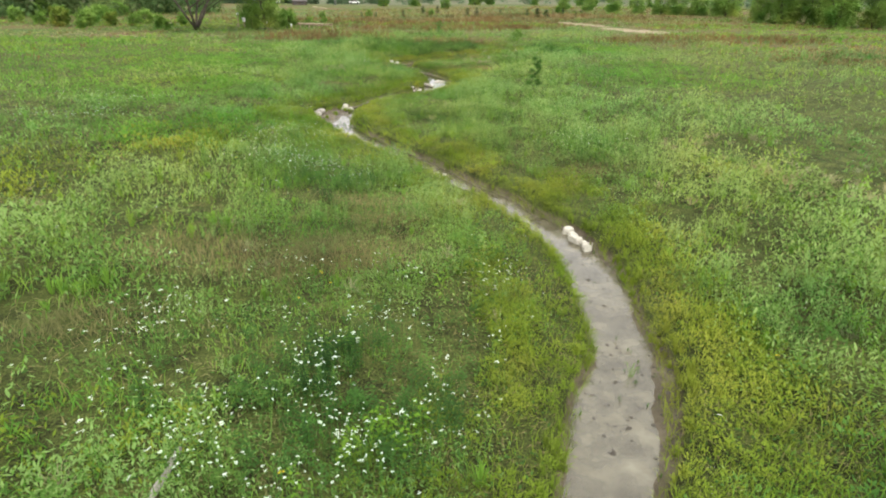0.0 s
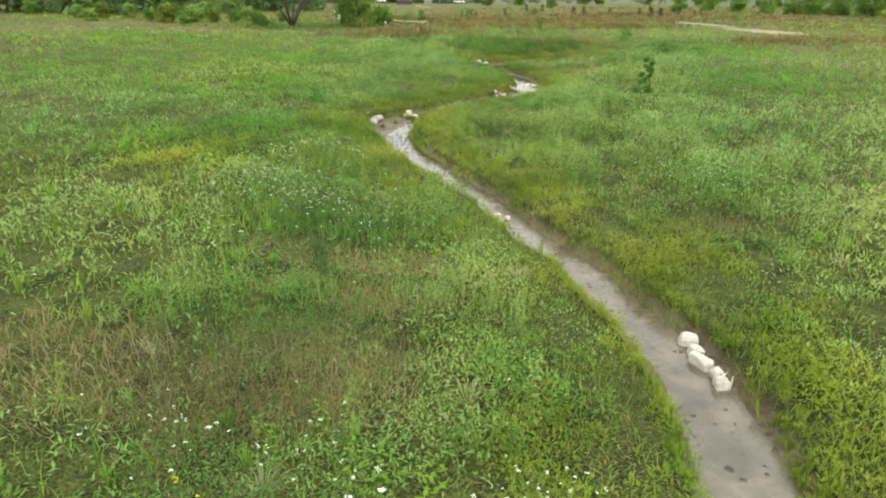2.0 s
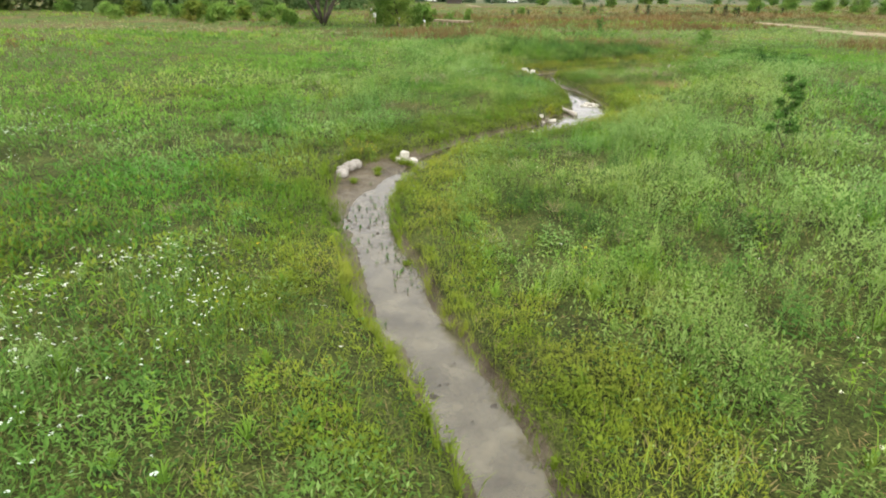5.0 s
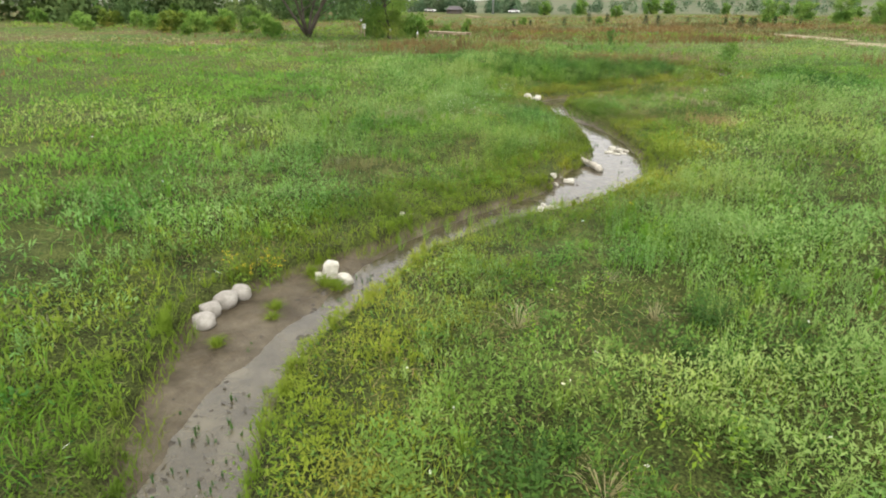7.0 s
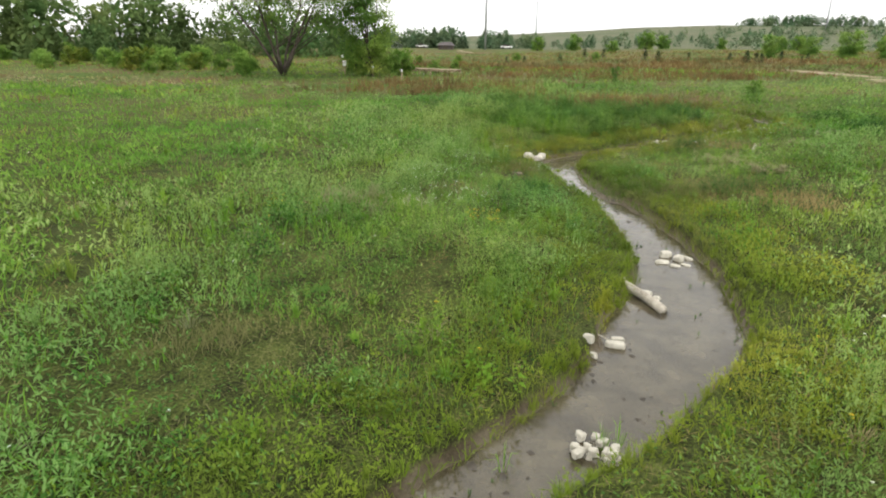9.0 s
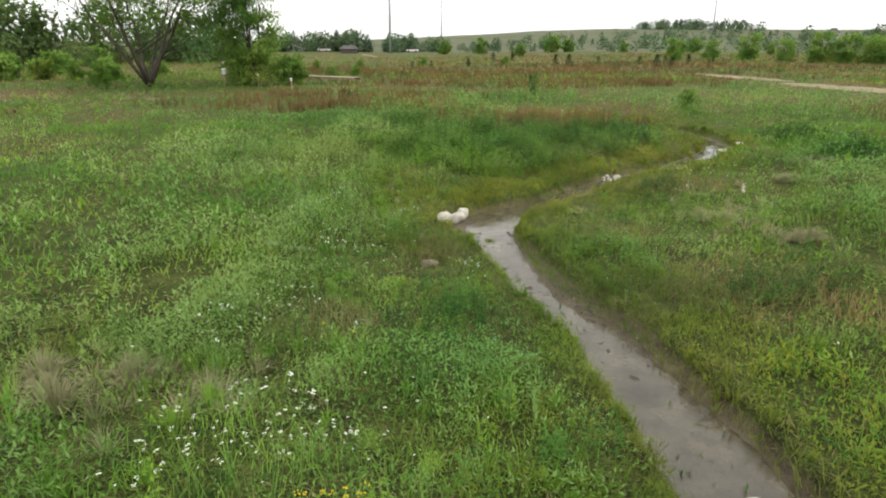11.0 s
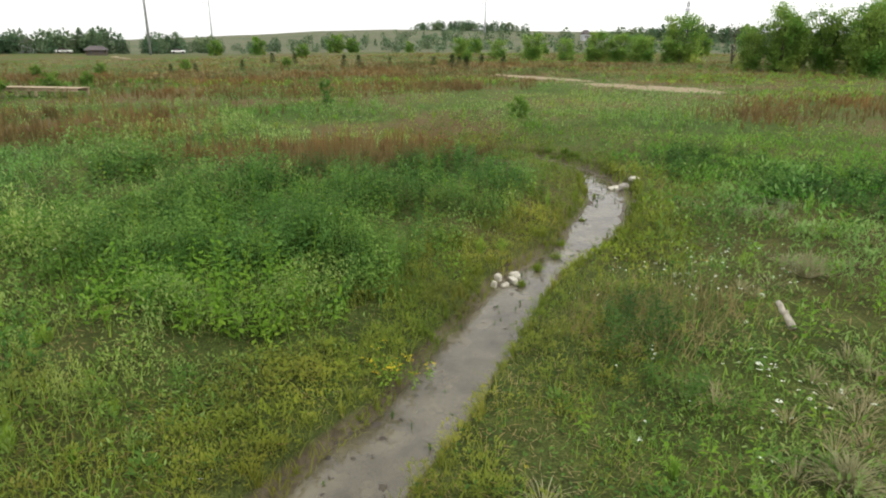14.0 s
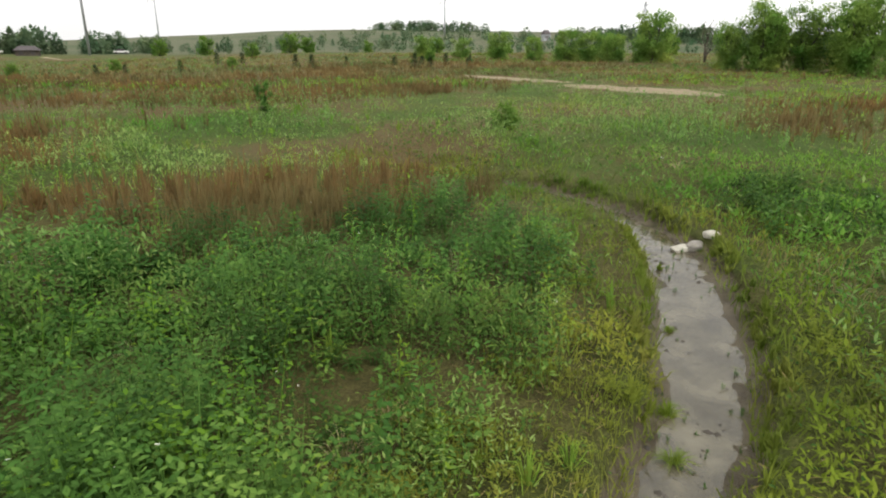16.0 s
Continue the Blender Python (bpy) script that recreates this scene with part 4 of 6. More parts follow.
x, y, z, e, d = scatter(9, lambda x, y, e, side: np.maximum(np.maximum(blobs(x, y, STRAWY), blobs(x, y, BARE)), 0.015 * (reach(x, y) < 20)) * smooth(0.4, 1.0, e), 0.75)
s = size_for(d)
low = 1 - 0.7 * blobs(x, y, BARE)
stuff("straw_grass", tussocks(x, y, z, rng.uniform(0.28, 0.52, len(x)), rng.uniform(0.14, 0.30, len(x)) * low, counts(d, 52, 0.55), 0.006 * s),
      STRAW, "pale straw-coloured seeding grass bent over", "grass")


def forb_field(x, y, e, side):
    return (0.03 + 0.97 * lush(x, y) * thick(x, y, 1.5, 101, -0.55, 0.25)) * smooth(0.5, 1.7, e) * (1 - 0.85 * blobs(x, y, BROWNED)) * (1 - 0.85 * blobs(x, y, RUSTY)) * (1 - 0.8 * blobs(x, y, STRAWY)) * (1 - 0.9 * blobs(x, y, LIMEY)) * (1 - blobs(x, y, BARE))


x, y, z, e, d = scatter(5.5, forb_field, 1.2, 50)
s = size_for(d)
g = np.minimum(size_for(d, 0.25), 1.3)
up = (0.45 + 0.95 * lush(x, y)) * g
wide, high = rng.uniform(0.13, 0.30, len(x)) * g, rng.uniform(0.20, 0.44, len(x)) * up
stuff("green_forb", domes(x, y, z, wide, high, counts(d, 86, 0.8, 13), 0.050 * np.minimum(s, 2.0), 0.026 * np.minimum(s, 2.0)),
      FORB, "leafy dark green meadow forbs growing in clumps", "forb")


# soft feathery forbs: clusters of upright leafy plumes
def plume_field(x, y, e, side):
    soft = np.maximum(blobs(x, y, SOFTLY), 0.10 + 0.9 * thick(x, y, 3.0, 121, -0.25, 0.4))
    return soft * (0.06 + 0.94 * lush(x, y)) * smooth(0.7, 1.7, e) * (1 - blobs(x, y, RUSTY)) * (1 - blobs(x, y, BARE)) * (1 - 0.95 * blobs(x, y, LIMEY)) * (1 - 0.8 * blobs(x, y, BROADLY)) * (1 - 0.7 * blobs(x, y, DARKLY))


# the leafy canopy that the forbs close between them, lumpy in height
for name_a, tone, soft_part, label_a in (("soft_canopy", FERNY, 1.0, "pale feathery leaves closing over the meadow"), ("green_canopy", MEADOW, 0.0, "mid-green leaves closing over the meadow"), ("fresh_canopy", FRESH, 2.0, "short bright green clover and young grass"), ("yellow_canopy", SEDGE, 3.0, "yellow-green herbs closing over the banks")):
    def canopy_field(x, y, e, side):
        soft = np.clip((np.maximum(blobs(x, y, SOFTLY), thick(x, y, 3.0, 121, -0.35, 0.35)) * (0.75 + 0.25 * smooth(2.5, 5.0, e)) + 0.25 * smooth(3.0, 6.0, e)) * (1 - 0.6 * blobs(x, y, DARKLY)), 0.08, 0.92)
        off = np.maximum.reduce([blobs(x, y, RUSTY), blobs(x, y, BARE), 0.95 * blobs(x, y, LIMEY), 0.60 * blobs(x, y, BROADLY), 0.75 * blobs(x, y, BROWNED), 0.65 * blobs(x, y, THIN), 0.55 * blobs(x, y, DARKLY)])
        if soft_part == 3.0:
            return 0.95 * blobs(x, y, YELLOWY) * smooth(0.1, 0.4, e)
        if soft_part == 2.0:
            return 0.8 * blobs(x, y, LIMEY) * smooth(0.3, 0.9, e)
        return (soft if soft_part else 1 - soft) * (1 - 0.75 * blobs(x, y, YELLOWY)) * (0.3 + 0.7 * lush(x, y)) * smooth(0.35, 1.3, e) * (1 - off)
    x, y, z, e, d = scatter(1480, canopy_field, 1.66, 120, 0.8)
    s = np.minimum((d / 4.4) ** 0.72, 2.6)
    lump = smooth(-0.55, 0.55, waves(x, y, 1.3, 411, 3))
    keep = rng.random(len(x)) < 0.18 + 0.82 * lump
    x, y, z, d, s, lump = x[keep], y[keep], z[keep], d[keep], s[keep], lump[keep]
    top = (0.06 + (0.12 if soft_part == 2.0 else 0.20 if soft_part == 3.0 else 0.70 * lush(x, y))) * (0.18 + 0.95 * lump) * np.minimum(size_for(d, 0.2), 1.3)
    n = len(x)
    k = rng.uniform(0.6, 1.4, n)
    stuff(name_a, leaves(x, y, z + np.maximum(top, 0.03) * rng.random(n) ** 0.6, rng.random(n) * 6.283, rng.uniform(-0.1, 1.2, n), 0.056 * s * k, 0.0185 * s * k), tone, label_a, "forb")

x, y, z, e, d = scatter(7.0, plume_field, 1.15, 60)
g = np.minimum(size_for(d, 0.25), 1.3)
wide, high = rng.uniform(0.10, 0.22, len(x)) * g, rng.uniform(0.30, 0.52, len(x)) * (0.45 + 0.85 * lush(x, y)) * g
close = d < 11
vts = []
for pick, stalks, per, ln, wd, cap in ((close, 6, 15, 0.058, 0.017, 1.6), (~close, 5, 8, 0.070, 0.020, 2.0)):
    r = np.repeat(np.nonzero(pick)[0], stalks)
    o = rng.normal(0, 0.55, (len(r), 2))
    s = np.minimum(size_for(d[r]), cap)
    tip = high[r] * rng.uniform(0.65, 1.1, len(r)) * (1 - 0.16 * np.minimum((o ** 2).sum(axis=1), 2.5))
    vts.append(stems(x[r] + o[:, 0] * wide[r], y[r] + o[:, 1] * wide[r], z[r], tip, per, ln * s, wd * s, 0.22, 0.12, (0.25, 1.2), 0.5)[0])
stuff("pale_forb", join(vts), FERNY, "soft grey-green feathery forbs in upright plumes", "forb")


def clumped(x, y):
    return smooth(-0.35, 0.25, waves(x, y, 1.0, 131, 3))


for name_a, tone, rho, leaf_l, leaf_w, per, seed, label_a in (("broad_leaf_forb", BROAD, 150, 0.088, 0.052, 13, 133, "tall broad-leaved weeds crowded beside the brook"), ("dark_weed", SHADY, 140, 0.070, 0.034, 16, 137, "dark green small-leaved weeds under the broad leaves")):
    kind_at = (lambda x, y: thick(x, y, 1.3, 135, -0.3, 0.4) * (1 - 0.6 * smooth(-3.2, -1.2, x))) if tone is BROAD else (lambda x, y: (1 - 0.6 * thick(x, y, 1.3, 135, -0.3, 0.4)) * (0.10 + 0.90 * smooth(-5.2, -2.6, x)))
    x, y, z, e, d = scatter(rho, lambda x, y, e, side: np.maximum(blobs(x, y, BROADLY), 0.55 * blobs(x, y, DARKLY) * (tone is SHADY)) * smooth(0.7, 1.6, e) * (0.45 + 0.55 * clumped(x, y)) * kind_at(x, y), 1.2)
    s = size_for(d, 0.55)
    vt, tops = stems(x, y, z, rng.uniform(0.5, 1.0, len(x)) * (0.3 + 0.8 * clumped(x, y)) * (1.1 if tone is BROAD else 0.85) * (0.55 + 0.45 * blobs(x, y, BROADLY)), per, leaf_l * s, leaf_w * s, 0.25, 0.35, (-0.6, 0.5), 0.35)
    stuff(name_a, vt, tone, label_a, "forb")

x, y, z, e, d = scatter(3.4, lambda x, y, e, side: smooth(0.6, 1.5, e) * np.maximum(thick(x, y, 1.2, 141, 0.1, 0.7), 0.5 * blobs(x, y, BROADLY)) * (y < 72), 1.3)
s = size_for(d, 0.6)
vt, tops = stems(x, y, z, rng.uniform(0.4, 0.85, len(x)) * (1 + 0.3 * blobs(x, y, BROADLY)), 18, 0.085 * s, 0.036 * s, 0.3, 0.3, (-0.6, 0.5), 0.4)
stuff("lime_forb", vt, LIME, "single yellow-green leafy stalks above the meadow", "forb")

# the far field: low tufts in long drifts of rust, straw and green
for name_a, tone, seed, lo, hi, label_a in (("field_rust_grass", RUST, 201, -0.25, 0.35, "rusty grass over the far field"), ("field_dry_grass", DRY, 211, 0.1, 0.6, "brown dry grass over the far field"), ("field_green_grass", GRASS, 221, -0.25, 0.3, "green grass in long drifts over the far field"), ("field_herb", FORB, 231, 0.1, 0.5, "dark green herbs in drifts over the far field")):
    x, y, z, e, d = scatter(16, lambda x, y, e, side: smooth(38, 55, reach(x, y)) * smooth(lo, hi, waves(x / 3.0, y, 9.0, seed) + (0.6 if tone in (RUST, DRY) else -0.5) * smooth(98, 122, y)) * (1 - blobs(x, y, BARE)) * (1 - 0.7 * smooth(-12, -30, x) * (tone in (RUST, DRY))), 1.15)
    n = len(x)
    stuff(name_a, domes(x, y, z, rng.uniform(0.2, 0.5, n), rng.uniform(0.12, 0.38, n), np.full(n, 7), np.full(n, 0.30), np.full(n, 0.10), (0.3, 1.4)), tone, label_a, "grass")

# white umbels and yellow heads
FLOWERY = [(-3.4, 5.6, 1.4, 0.8), (-1.3, 7.6, 2.2, 1.7), (-3.4, 6.8, 1.2, 0.7), (-1.6, 5.2, 1.8, 1.0), (0.4, 8.3, 0.7, 0.7), (-14.5, 24, 4, 3), (-3.2, 14.6, 1.3, 1.7), (-5.0, 16.2, 1.2, 1.0), (-3.4, 13.4, 0.8, 0.5), (-5.0, 18.7, 1.5, 1.5)]
FLOWERY_2 = [(-4.6, 45.6, 0.9, 0.6), (-3.9, 43, 0.8, 0.6), (-5.3, 40.6, 0.9, 1.0), (-5.3, 38.5, 1.5, 0.7), (-5.8, 45.8, 1.2, 0.7), (-5.3, 44.0, 0.8, 0.8), (2.8, 51.8, 1.4, 1.0), (0.4, 48.8, 0.9, 0.8), (4.0, 19.5, 1.5, 2.0)]


def umbels(x, y, z, wide, bits=12):
    n = len(x)
    r = np.repeat(np.arange(n), bits)
    rad = np.sqrt(rng.random(n * bits)) * wide[r] * 0.5
    a = rng.random(n * bits) * 6.283
    tilt_x, tilt_y = rng.normal(0, 0.25, n), rng.normal(0, 0.25, n)
    px, py = rad * np.cos(a), rad * np.sin(a)
    pz = z[r] + px * tilt_x[r] + py * tilt_y[r] - 0.8 * rad * rad / wide[r]
    q = wide[r] * 0.34
    return leaves(x[r] + px - 0.5 * q, y[r] + py, pz, np.zeros(n * bits), rng.normal(0, 0.15, n * bits), q, q * 1.1, 0.0)


x, y, z, e, d = scatter(104, lambda x, y, e, side: np.maximum(np.maximum(blobs(x, y, FLOWERY) * thick(x, y, 0.8, 145, -0.4, 0.4), blobs(x, y, FLOWERY_2) * 0.75 * thick(x, y, 0.7, 146, -0.2, 0.4)), 0.006) * smooth(0.6, 1.2, e), 1.0, 45)
high = rng.uniform(0.40, 0.66, len(x)) + 0.16 * lush(x, y)
wide = rng.uniform(0.016, 0.038, len(x)) * size_for(d, 0.32)
wide = np.where(rng.random(len(x)) < 0.06, wide * 1.8, wide)
vt, tops = stems(x, y, z, high, 5, 0.06 * size_for(d), 0.010 * size_for(d))
stuff("flower_stalk", vt, FORB, "thin green stalks of the white meadow flowers", "flower")
stuff("white_umbel", umbels(tops[0], tops[1], tops[2], wide, 9), PETAL, "flat white wild flower umbels on thin stalks", "flower")

x, y, z, e, d = scatter(3.0, lambda x, y, e, side: np.maximum(0.6 * thick(x, y, 2.0, 151, 0.3, 0.8), blobs(x, y, [(-5.3, 27.9, 0.4, 0.4), (-0.9, 50.9, 0.8, 0.5)])) * smooth(0.3, 0.8, e) * (y < 80), 1.2, 40)
vt, tops = stems(x, y, z, rng.uniform(0.42, 0.7, len(x)), 7, 0.07 * size_for(d), 0.02 * size_for(d))
stuff("yellow_flower_stalk", vt, LIME, "leafy stalks of small yellow flowers", "flower")
stuff("yellow_flower", umbels(tops[0], tops[1], tops[2], rng.uniform(0.025, 0.055, len(x)) * size_for(d, 0.3), 7), GOLD, "small yellow daisy-like flower heads", "flower")

# loose bits on the mud: clods and pebbles
n = 7600
k = rng.integers(0, len(LINE), n)
o = rng.uniform(-1, 1, n) * (LINE[k, 2] / 2 + 0.35)
px, py = LINE[k, 0] + nrm[k, 0] * o, LINE[k, 1] + nrm[k, 1] * o
pz, e, mud, side = land(px, py, True)
ok = (e < mud + 0.05) & (py > 2) & (py < 68) & (waves(px, py, 1.0, 161) > -0.15)
px, py, pz = px[ok], py[ok], np.maximum(pz[ok], -0.008)
m = len(px)
size = rng.uniform(0.006, 0.03, m) * (0.6 + rng.random(m) ** 5 * 2.6)
ring = np.array([(1, 0, 0), (0.3, 0.9, 0), (-0.8, 0.5, 0), (-0.7, -0.6, 0), (0.4, -0.9, 0), (0.05, 0.1, 0.55)])
turn = rng.random(m) * 6.283
v = ring[None] * size[:, None, None] * rng.uniform(0.6, 1.3, (m, 6, 1))
vx = v[:, :, 0] * np.cos(turn)[:, None] - v[:, :, 1] * np.sin(turn)[:, None] + px[:, None]
vy = v[:, :, 0] * np.sin(turn)[:, None] + v[:, :, 1] * np.cos(turn)[:, None] + py[:, None]
v = np.stack([vx, vy, v[:, :, 2] + pz[:, None]], axis=2)
f = np.array([(0, 1, 5), (1, 2, 5), (2, 3, 5), (3, 4, 5), (4, 0, 5)])
pale = (rng.random(m) < 0.09) & (size < 0.026)
for pick, nm, mt, lb in ((~pale, "mud_clod", MUD_DARK, "dark clods of mud and litter in the shallows"), (pale, "pebble", STONE_GREY, "small pale pebbles on the mud")):
    c = v[pick]
    stuff(nm, (c.reshape(-1, 3), (f[None] + (np.arange(len(c)) * 6)[:, None, None]).reshape(-1, 3)), mt, lb, nm.replace("_", " "))

# sprigs, leaves and stubble standing in the shallows
n = 5200
k = rng.integers(0, len(LINE), n)
o = rng.uniform(-1, 1, n) * (LINE[k, 2] / 2 + 0.25)
px, py = LINE[k, 0] + nrm[k, 0] * o, LINE[k, 1] + nrm[k, 1] * o
pz, e, mud, side = land(px, py, True)
rich = np.maximum.reduce([smooth(19.5, 21, py) * smooth(32, 29, py), smooth(53, 56, py), 0.25 + 0 * py])
ok = (e < mud) & (py > 2) & (py < 68) & (rng.random(n) < rich * smooth(-0.25, 0.35, waves(px, py, 0.6, 163)))
px, py, pz = px[ok], py[ok], np.maximum(pz[ok], 0.003)
m = len(px)
flat = rng.random(m) < 0.6
stuff("water_litter", leaves(px[flat], py[flat], pz[flat] + 0.006, rng.random(flat.sum()) * 6.283, rng.normal(0.05, 0.12, flat.sum()), rng.uniform(0.02, 0.075, flat.sum()), rng.uniform(0.008, 0.03, flat.sum())),
      MUD_DARK, "dark dead leaves lying in the shallows", "litter")
stuff("water_sprig", tussocks(px[~flat], py[~flat], pz[~flat], rng.uniform(0.02, 0.06, m - flat.sum()), rng.uniform(0.03, 0.11, m - flat.sum()), np.full(m - flat.sum(), 6), np.full(m - flat.sum(), 0.008)),
      SHADY, "thin dark green sprigs standing in the shallows", "sprig")


# ---- stones and logs ----
def height(x, y):
    return float(land(np.array([x]), np.array([y]))[0])


def rock(x, y, sx, sy, sz, turn=0.0, seed=1, label="", sink=0.22, z=None, mat=None):
    """An angular quarried block: the hull of a few random corners, its edges knocked off."""
    r = random.Random(seed)
    sx, sy = 0.86 * sx, 0.86 * sy
    bm = bmesh.new()
    for a in (-1, 1):
        for b in (-1, 1):
            for c in (-1, 1):
                bm.verts.new((a * r.uniform(0.5, 1) * sx / 2, b * r.uniform(0.5, 1) * sy / 2, c * r.uniform(0.6, 1) * sz / 2))
    for _ in range(7):
        p = Vector((r.gauss(0, 1), r.gauss(0, 1), r.gauss(0, 1))).normalized()
        bm.verts.new((p.x * sx * 0.5, p.y * sy * 0.5, p.z * sz * 0.5))
    bmesh.ops.convex_hull(bm, input=bm.verts)
    bmesh.ops.delete(bm, geom=[v for v in bm.verts if not v.link_faces], context="VERTS")
    bmesh.ops.bevel(bm, geom=bm.edges[:], offset=0.09 * min(sx, sy, sz), segments=1, affect="EDGES")
    bmesh.ops.triangulate(bm, faces=bm.faces[:])
    bmesh.ops.subdivide_edges(bm, edges=bm.edges[:], cuts=2, use_grid_fill=True)
    rough_by = 0.06 * min(sx, sy, sz)
    for v in bm.verts:
        p = v.co / max(sx, sy, sz) * 2.6 + Vector((seed * 3.7, seed, 1.3))
        v.co += rough_by * (noise.noise_vector(p) + 0.45 * noise.noise_vector(p * 2.7))
    me = bpy.data.meshes.new("stone")
    bm.to_mesh(me)
    bm.free()
    me.materials.append(mat or STONE)
    ob = new("stone", me)
    base = max(height(x, y), -0.03) if z is None else z
    ob.matrix_world = pose(x, y, base + sz * (0.5 - sink), r.uniform(-8, 8), r.uniform(-8, 8), turn)
    return tagged(ob, label or "pale blocky limestone rock at the water's edge", "stone", "stones along the brook")


def boulder(x, y, sx, sy, sz, turn=0.0, seed=1, label="", mat=None, sink=0.2):
    """A stream-worn round stone."""
    bm = bmesh.new()
    bmesh.ops.create_icosphere(bm, subdivisions=3, radius=1.0)
    for v in bm.verts:
        c = Vector([math.copysign(abs(q) ** 0.72, q) for q in v.co]) * 0.9
        c += 0.26 * noise.noise_vector(c * 0.9 + Vector((seed * 7.1, seed, 3.0))) + 0.025 * noise.noise_vector(c * 3.5 + Vector((seed, 0, seed)))
        v.co = Vector((c.x * sx / 2, c.y * sy / 2, c.z * sz / 2))
    me = bpy.data.meshes.new("stone")
    bm.to_mesh(me)
    bm.free()
    me.materials.append(mat or STONE_GREY)
    me.polygons.foreach_set("use_smooth", [True] * len(me.polygons))
    ob = new("stone", me)
    ob.matrix_world = pose(x, y, max(height(x, y), -0.03) + sz * (0.5 - sink), 0, 0, turn)
    return tagged(ob, label or "rounded grey field stone on the muddy bank", "stone", "stones along the brook")


rock(2.72, 12.97, 0.36, 0.25, 0.22, -15, 1)
rock(2.78, 12.72, 0.25, 0.22, 0.2, 5, 2)
rock(2.80, 12.43, 0.24, 0.42, 0.24, 35, 3)
rock(2.93, 12.22, 0.19, 0.18, 0.17, 20, 4, "small limestone rock half hidden in sedge")
rock(2.95, 11.99, 0.24, 0.24, 0.22, 10, 5)
rock(-0.34, 17.60, 0.24, 0.18, 0.16, 10, 6, "white limestone rock standing in shallow water")
rock(-0.11, 17.58, 0.18, 0.17, 0.15, -20, 7, "white limestone rock standing in shallow water")
rock(-0.31, 17.42, 0.22, 0.15, 0.13, 0, 8, "white limestone rock standing in shallow water")
boulder(-5.64, 26.58, 0.29, 0.25, 0.24, 10, 1)
boulder(-5.74, 26.87, 0.30, 0.27, 0.24, 60, 2)
boulder(-5.70, 27.15, 0.34, 0.28, 0.26, 35, 3)
boulder(-5.66, 27.44, 0.30, 0.26, 0.25, 20, 4)
rock(-4.80, 28.52, 0.34, 0.26, 0.34, 25, 57, "upright white limestone rock with grass at its foot")
rock(-4.92, 28.36, 0.18, 0.15, 0.14, 40, 10, "white limestone rock with grass at its foot")
rock(-4.52, 28.44, 0.34, 0.22, 0.20, -25, 11, "white limestone rock with grass at its foot")
rock(-4.45, 30.90, 0.13, 0.10, 0.09, 0, 12, "small white stone among reeds on the bank")
rock(-4.30, 30.96, 0.09, 0.05, 0.05, 20, 13, "small white stone among reeds on the bank")
rock(-2.05, 34.93, 0.20, 0.12, 0.13, -30, 14, "pale rock rising from the brook's pool")
rock(-1.98, 34.83, 0.16, 0.10, 0.10, -40, 15, "pale rock rising from the brook's pool")
rock(-1.72, 35.22, 0.38, 0.17, 0.15, -8, 16, "long pale rock rising from the brook's pool")
rock(-1.68, 35.38, 0.26, 0.12, 0.13, -5, 17, "pale rock rising from the brook's pool")
rock(-1.22, 37.15, 0.26, 0.18, 0.16, -40, 18, "pale rock leaning on a fallen log")
rock(-1.05, 37.05, 0.16, 0.14, 0.12, 10, 19, "pale rock leaning on a fallen log")
rock(-0.82, 38.88, 0.34, 0.22, 0.10, 5, 20, "flat pale slab in the shallows")
rock(-0.62, 38.74, 0.26, 0.18, 0.09, -15, 21, "flat pale slab in the shallows")
rock(-0.42, 38.84, 0.24, 0.14, 0.08, -20, 22, "flat pale slab in the shallows")
rock(-0.74, 39.28, 0.30, 0.24, 0.18, 15, 23, "white limestone rock in brown water")
rock(-0.52, 39.10, 0.23, 0.23, 0.17, 60, 24, "white limestone rock in brown water")
rock(-0.36, 39.22, 0.32, 0.10, 0.10, -35, 25, "narrow white limestone rock in brown water")
heap = random.Random(5)
for i in range(18):
    rock(-1.90 + heap.uniform(-0.27, 0.27), 32.88 + heap.uniform(-0.2, 0.2), heap.uniform(0.09, 0.15), heap.uniform(0.08, 0.12), heap.uniform(0.07, 0.12), heap.uniform(0, 180), 40 + i,
         "fist-sized pale stone in a small heap", z=heap.uniform(0.0, 0.07))
boulder(-4.02, 48.66, 0.30, 0.27, 0.29, 70, 11, "large rounded cream stone beside the pool", STONE)
boulder(-4.12, 48.38, 0.38, 0.27, 0.27, -10, 12, "large rounded pinkish cream stone beside the pool", STONE)
boulder(-4.20, 48.12, 0.29, 0.25, 0.24, -20, 13, "rounded pale grey stone beside the pool", STONE_GREY)
boulder(-4.38, 47.92, 0.33, 0.20, 0.2, -10, 14, "rounded cream stone beside the pool", STONE)
boulder(-4.38, 47.70, 0.30, 0.22, 0.22, 20, 15, "rounded cream stone beside the pool", STONE)
boulder(-4.36, 47.48, 0.30, 0.24, 0.26, 30, 16, "rounded cream stone beside the pool", STONE)
rock(0.42, 54.00, 0.24, 0.20, 0.16, 0, 31, "white limestone rock beside the brook's edge")
rock(0.34, 53.81, 0.17, 0.32, 0.15, 8, 32, "upright white limestone rock beside the brook's edge")
rock(0.10, 53.93, 0.18, 0.18, 0.13, 45, 33, "white limestone rock beside the brook's edge")
rock(0.14, 53.67, 0.20, 0.12, 0.09, 20, 34, "flat white stone beside the brook's edge")
rock(-0.06, 53.67, 0.13, 0.13, 0.13, 60, 35, "small white stone beside the brook's edge")
rock(5.56, 60.10, 0.46, 0.28, 0.14, 0, 36, "pale slab resting on the mud by the water")
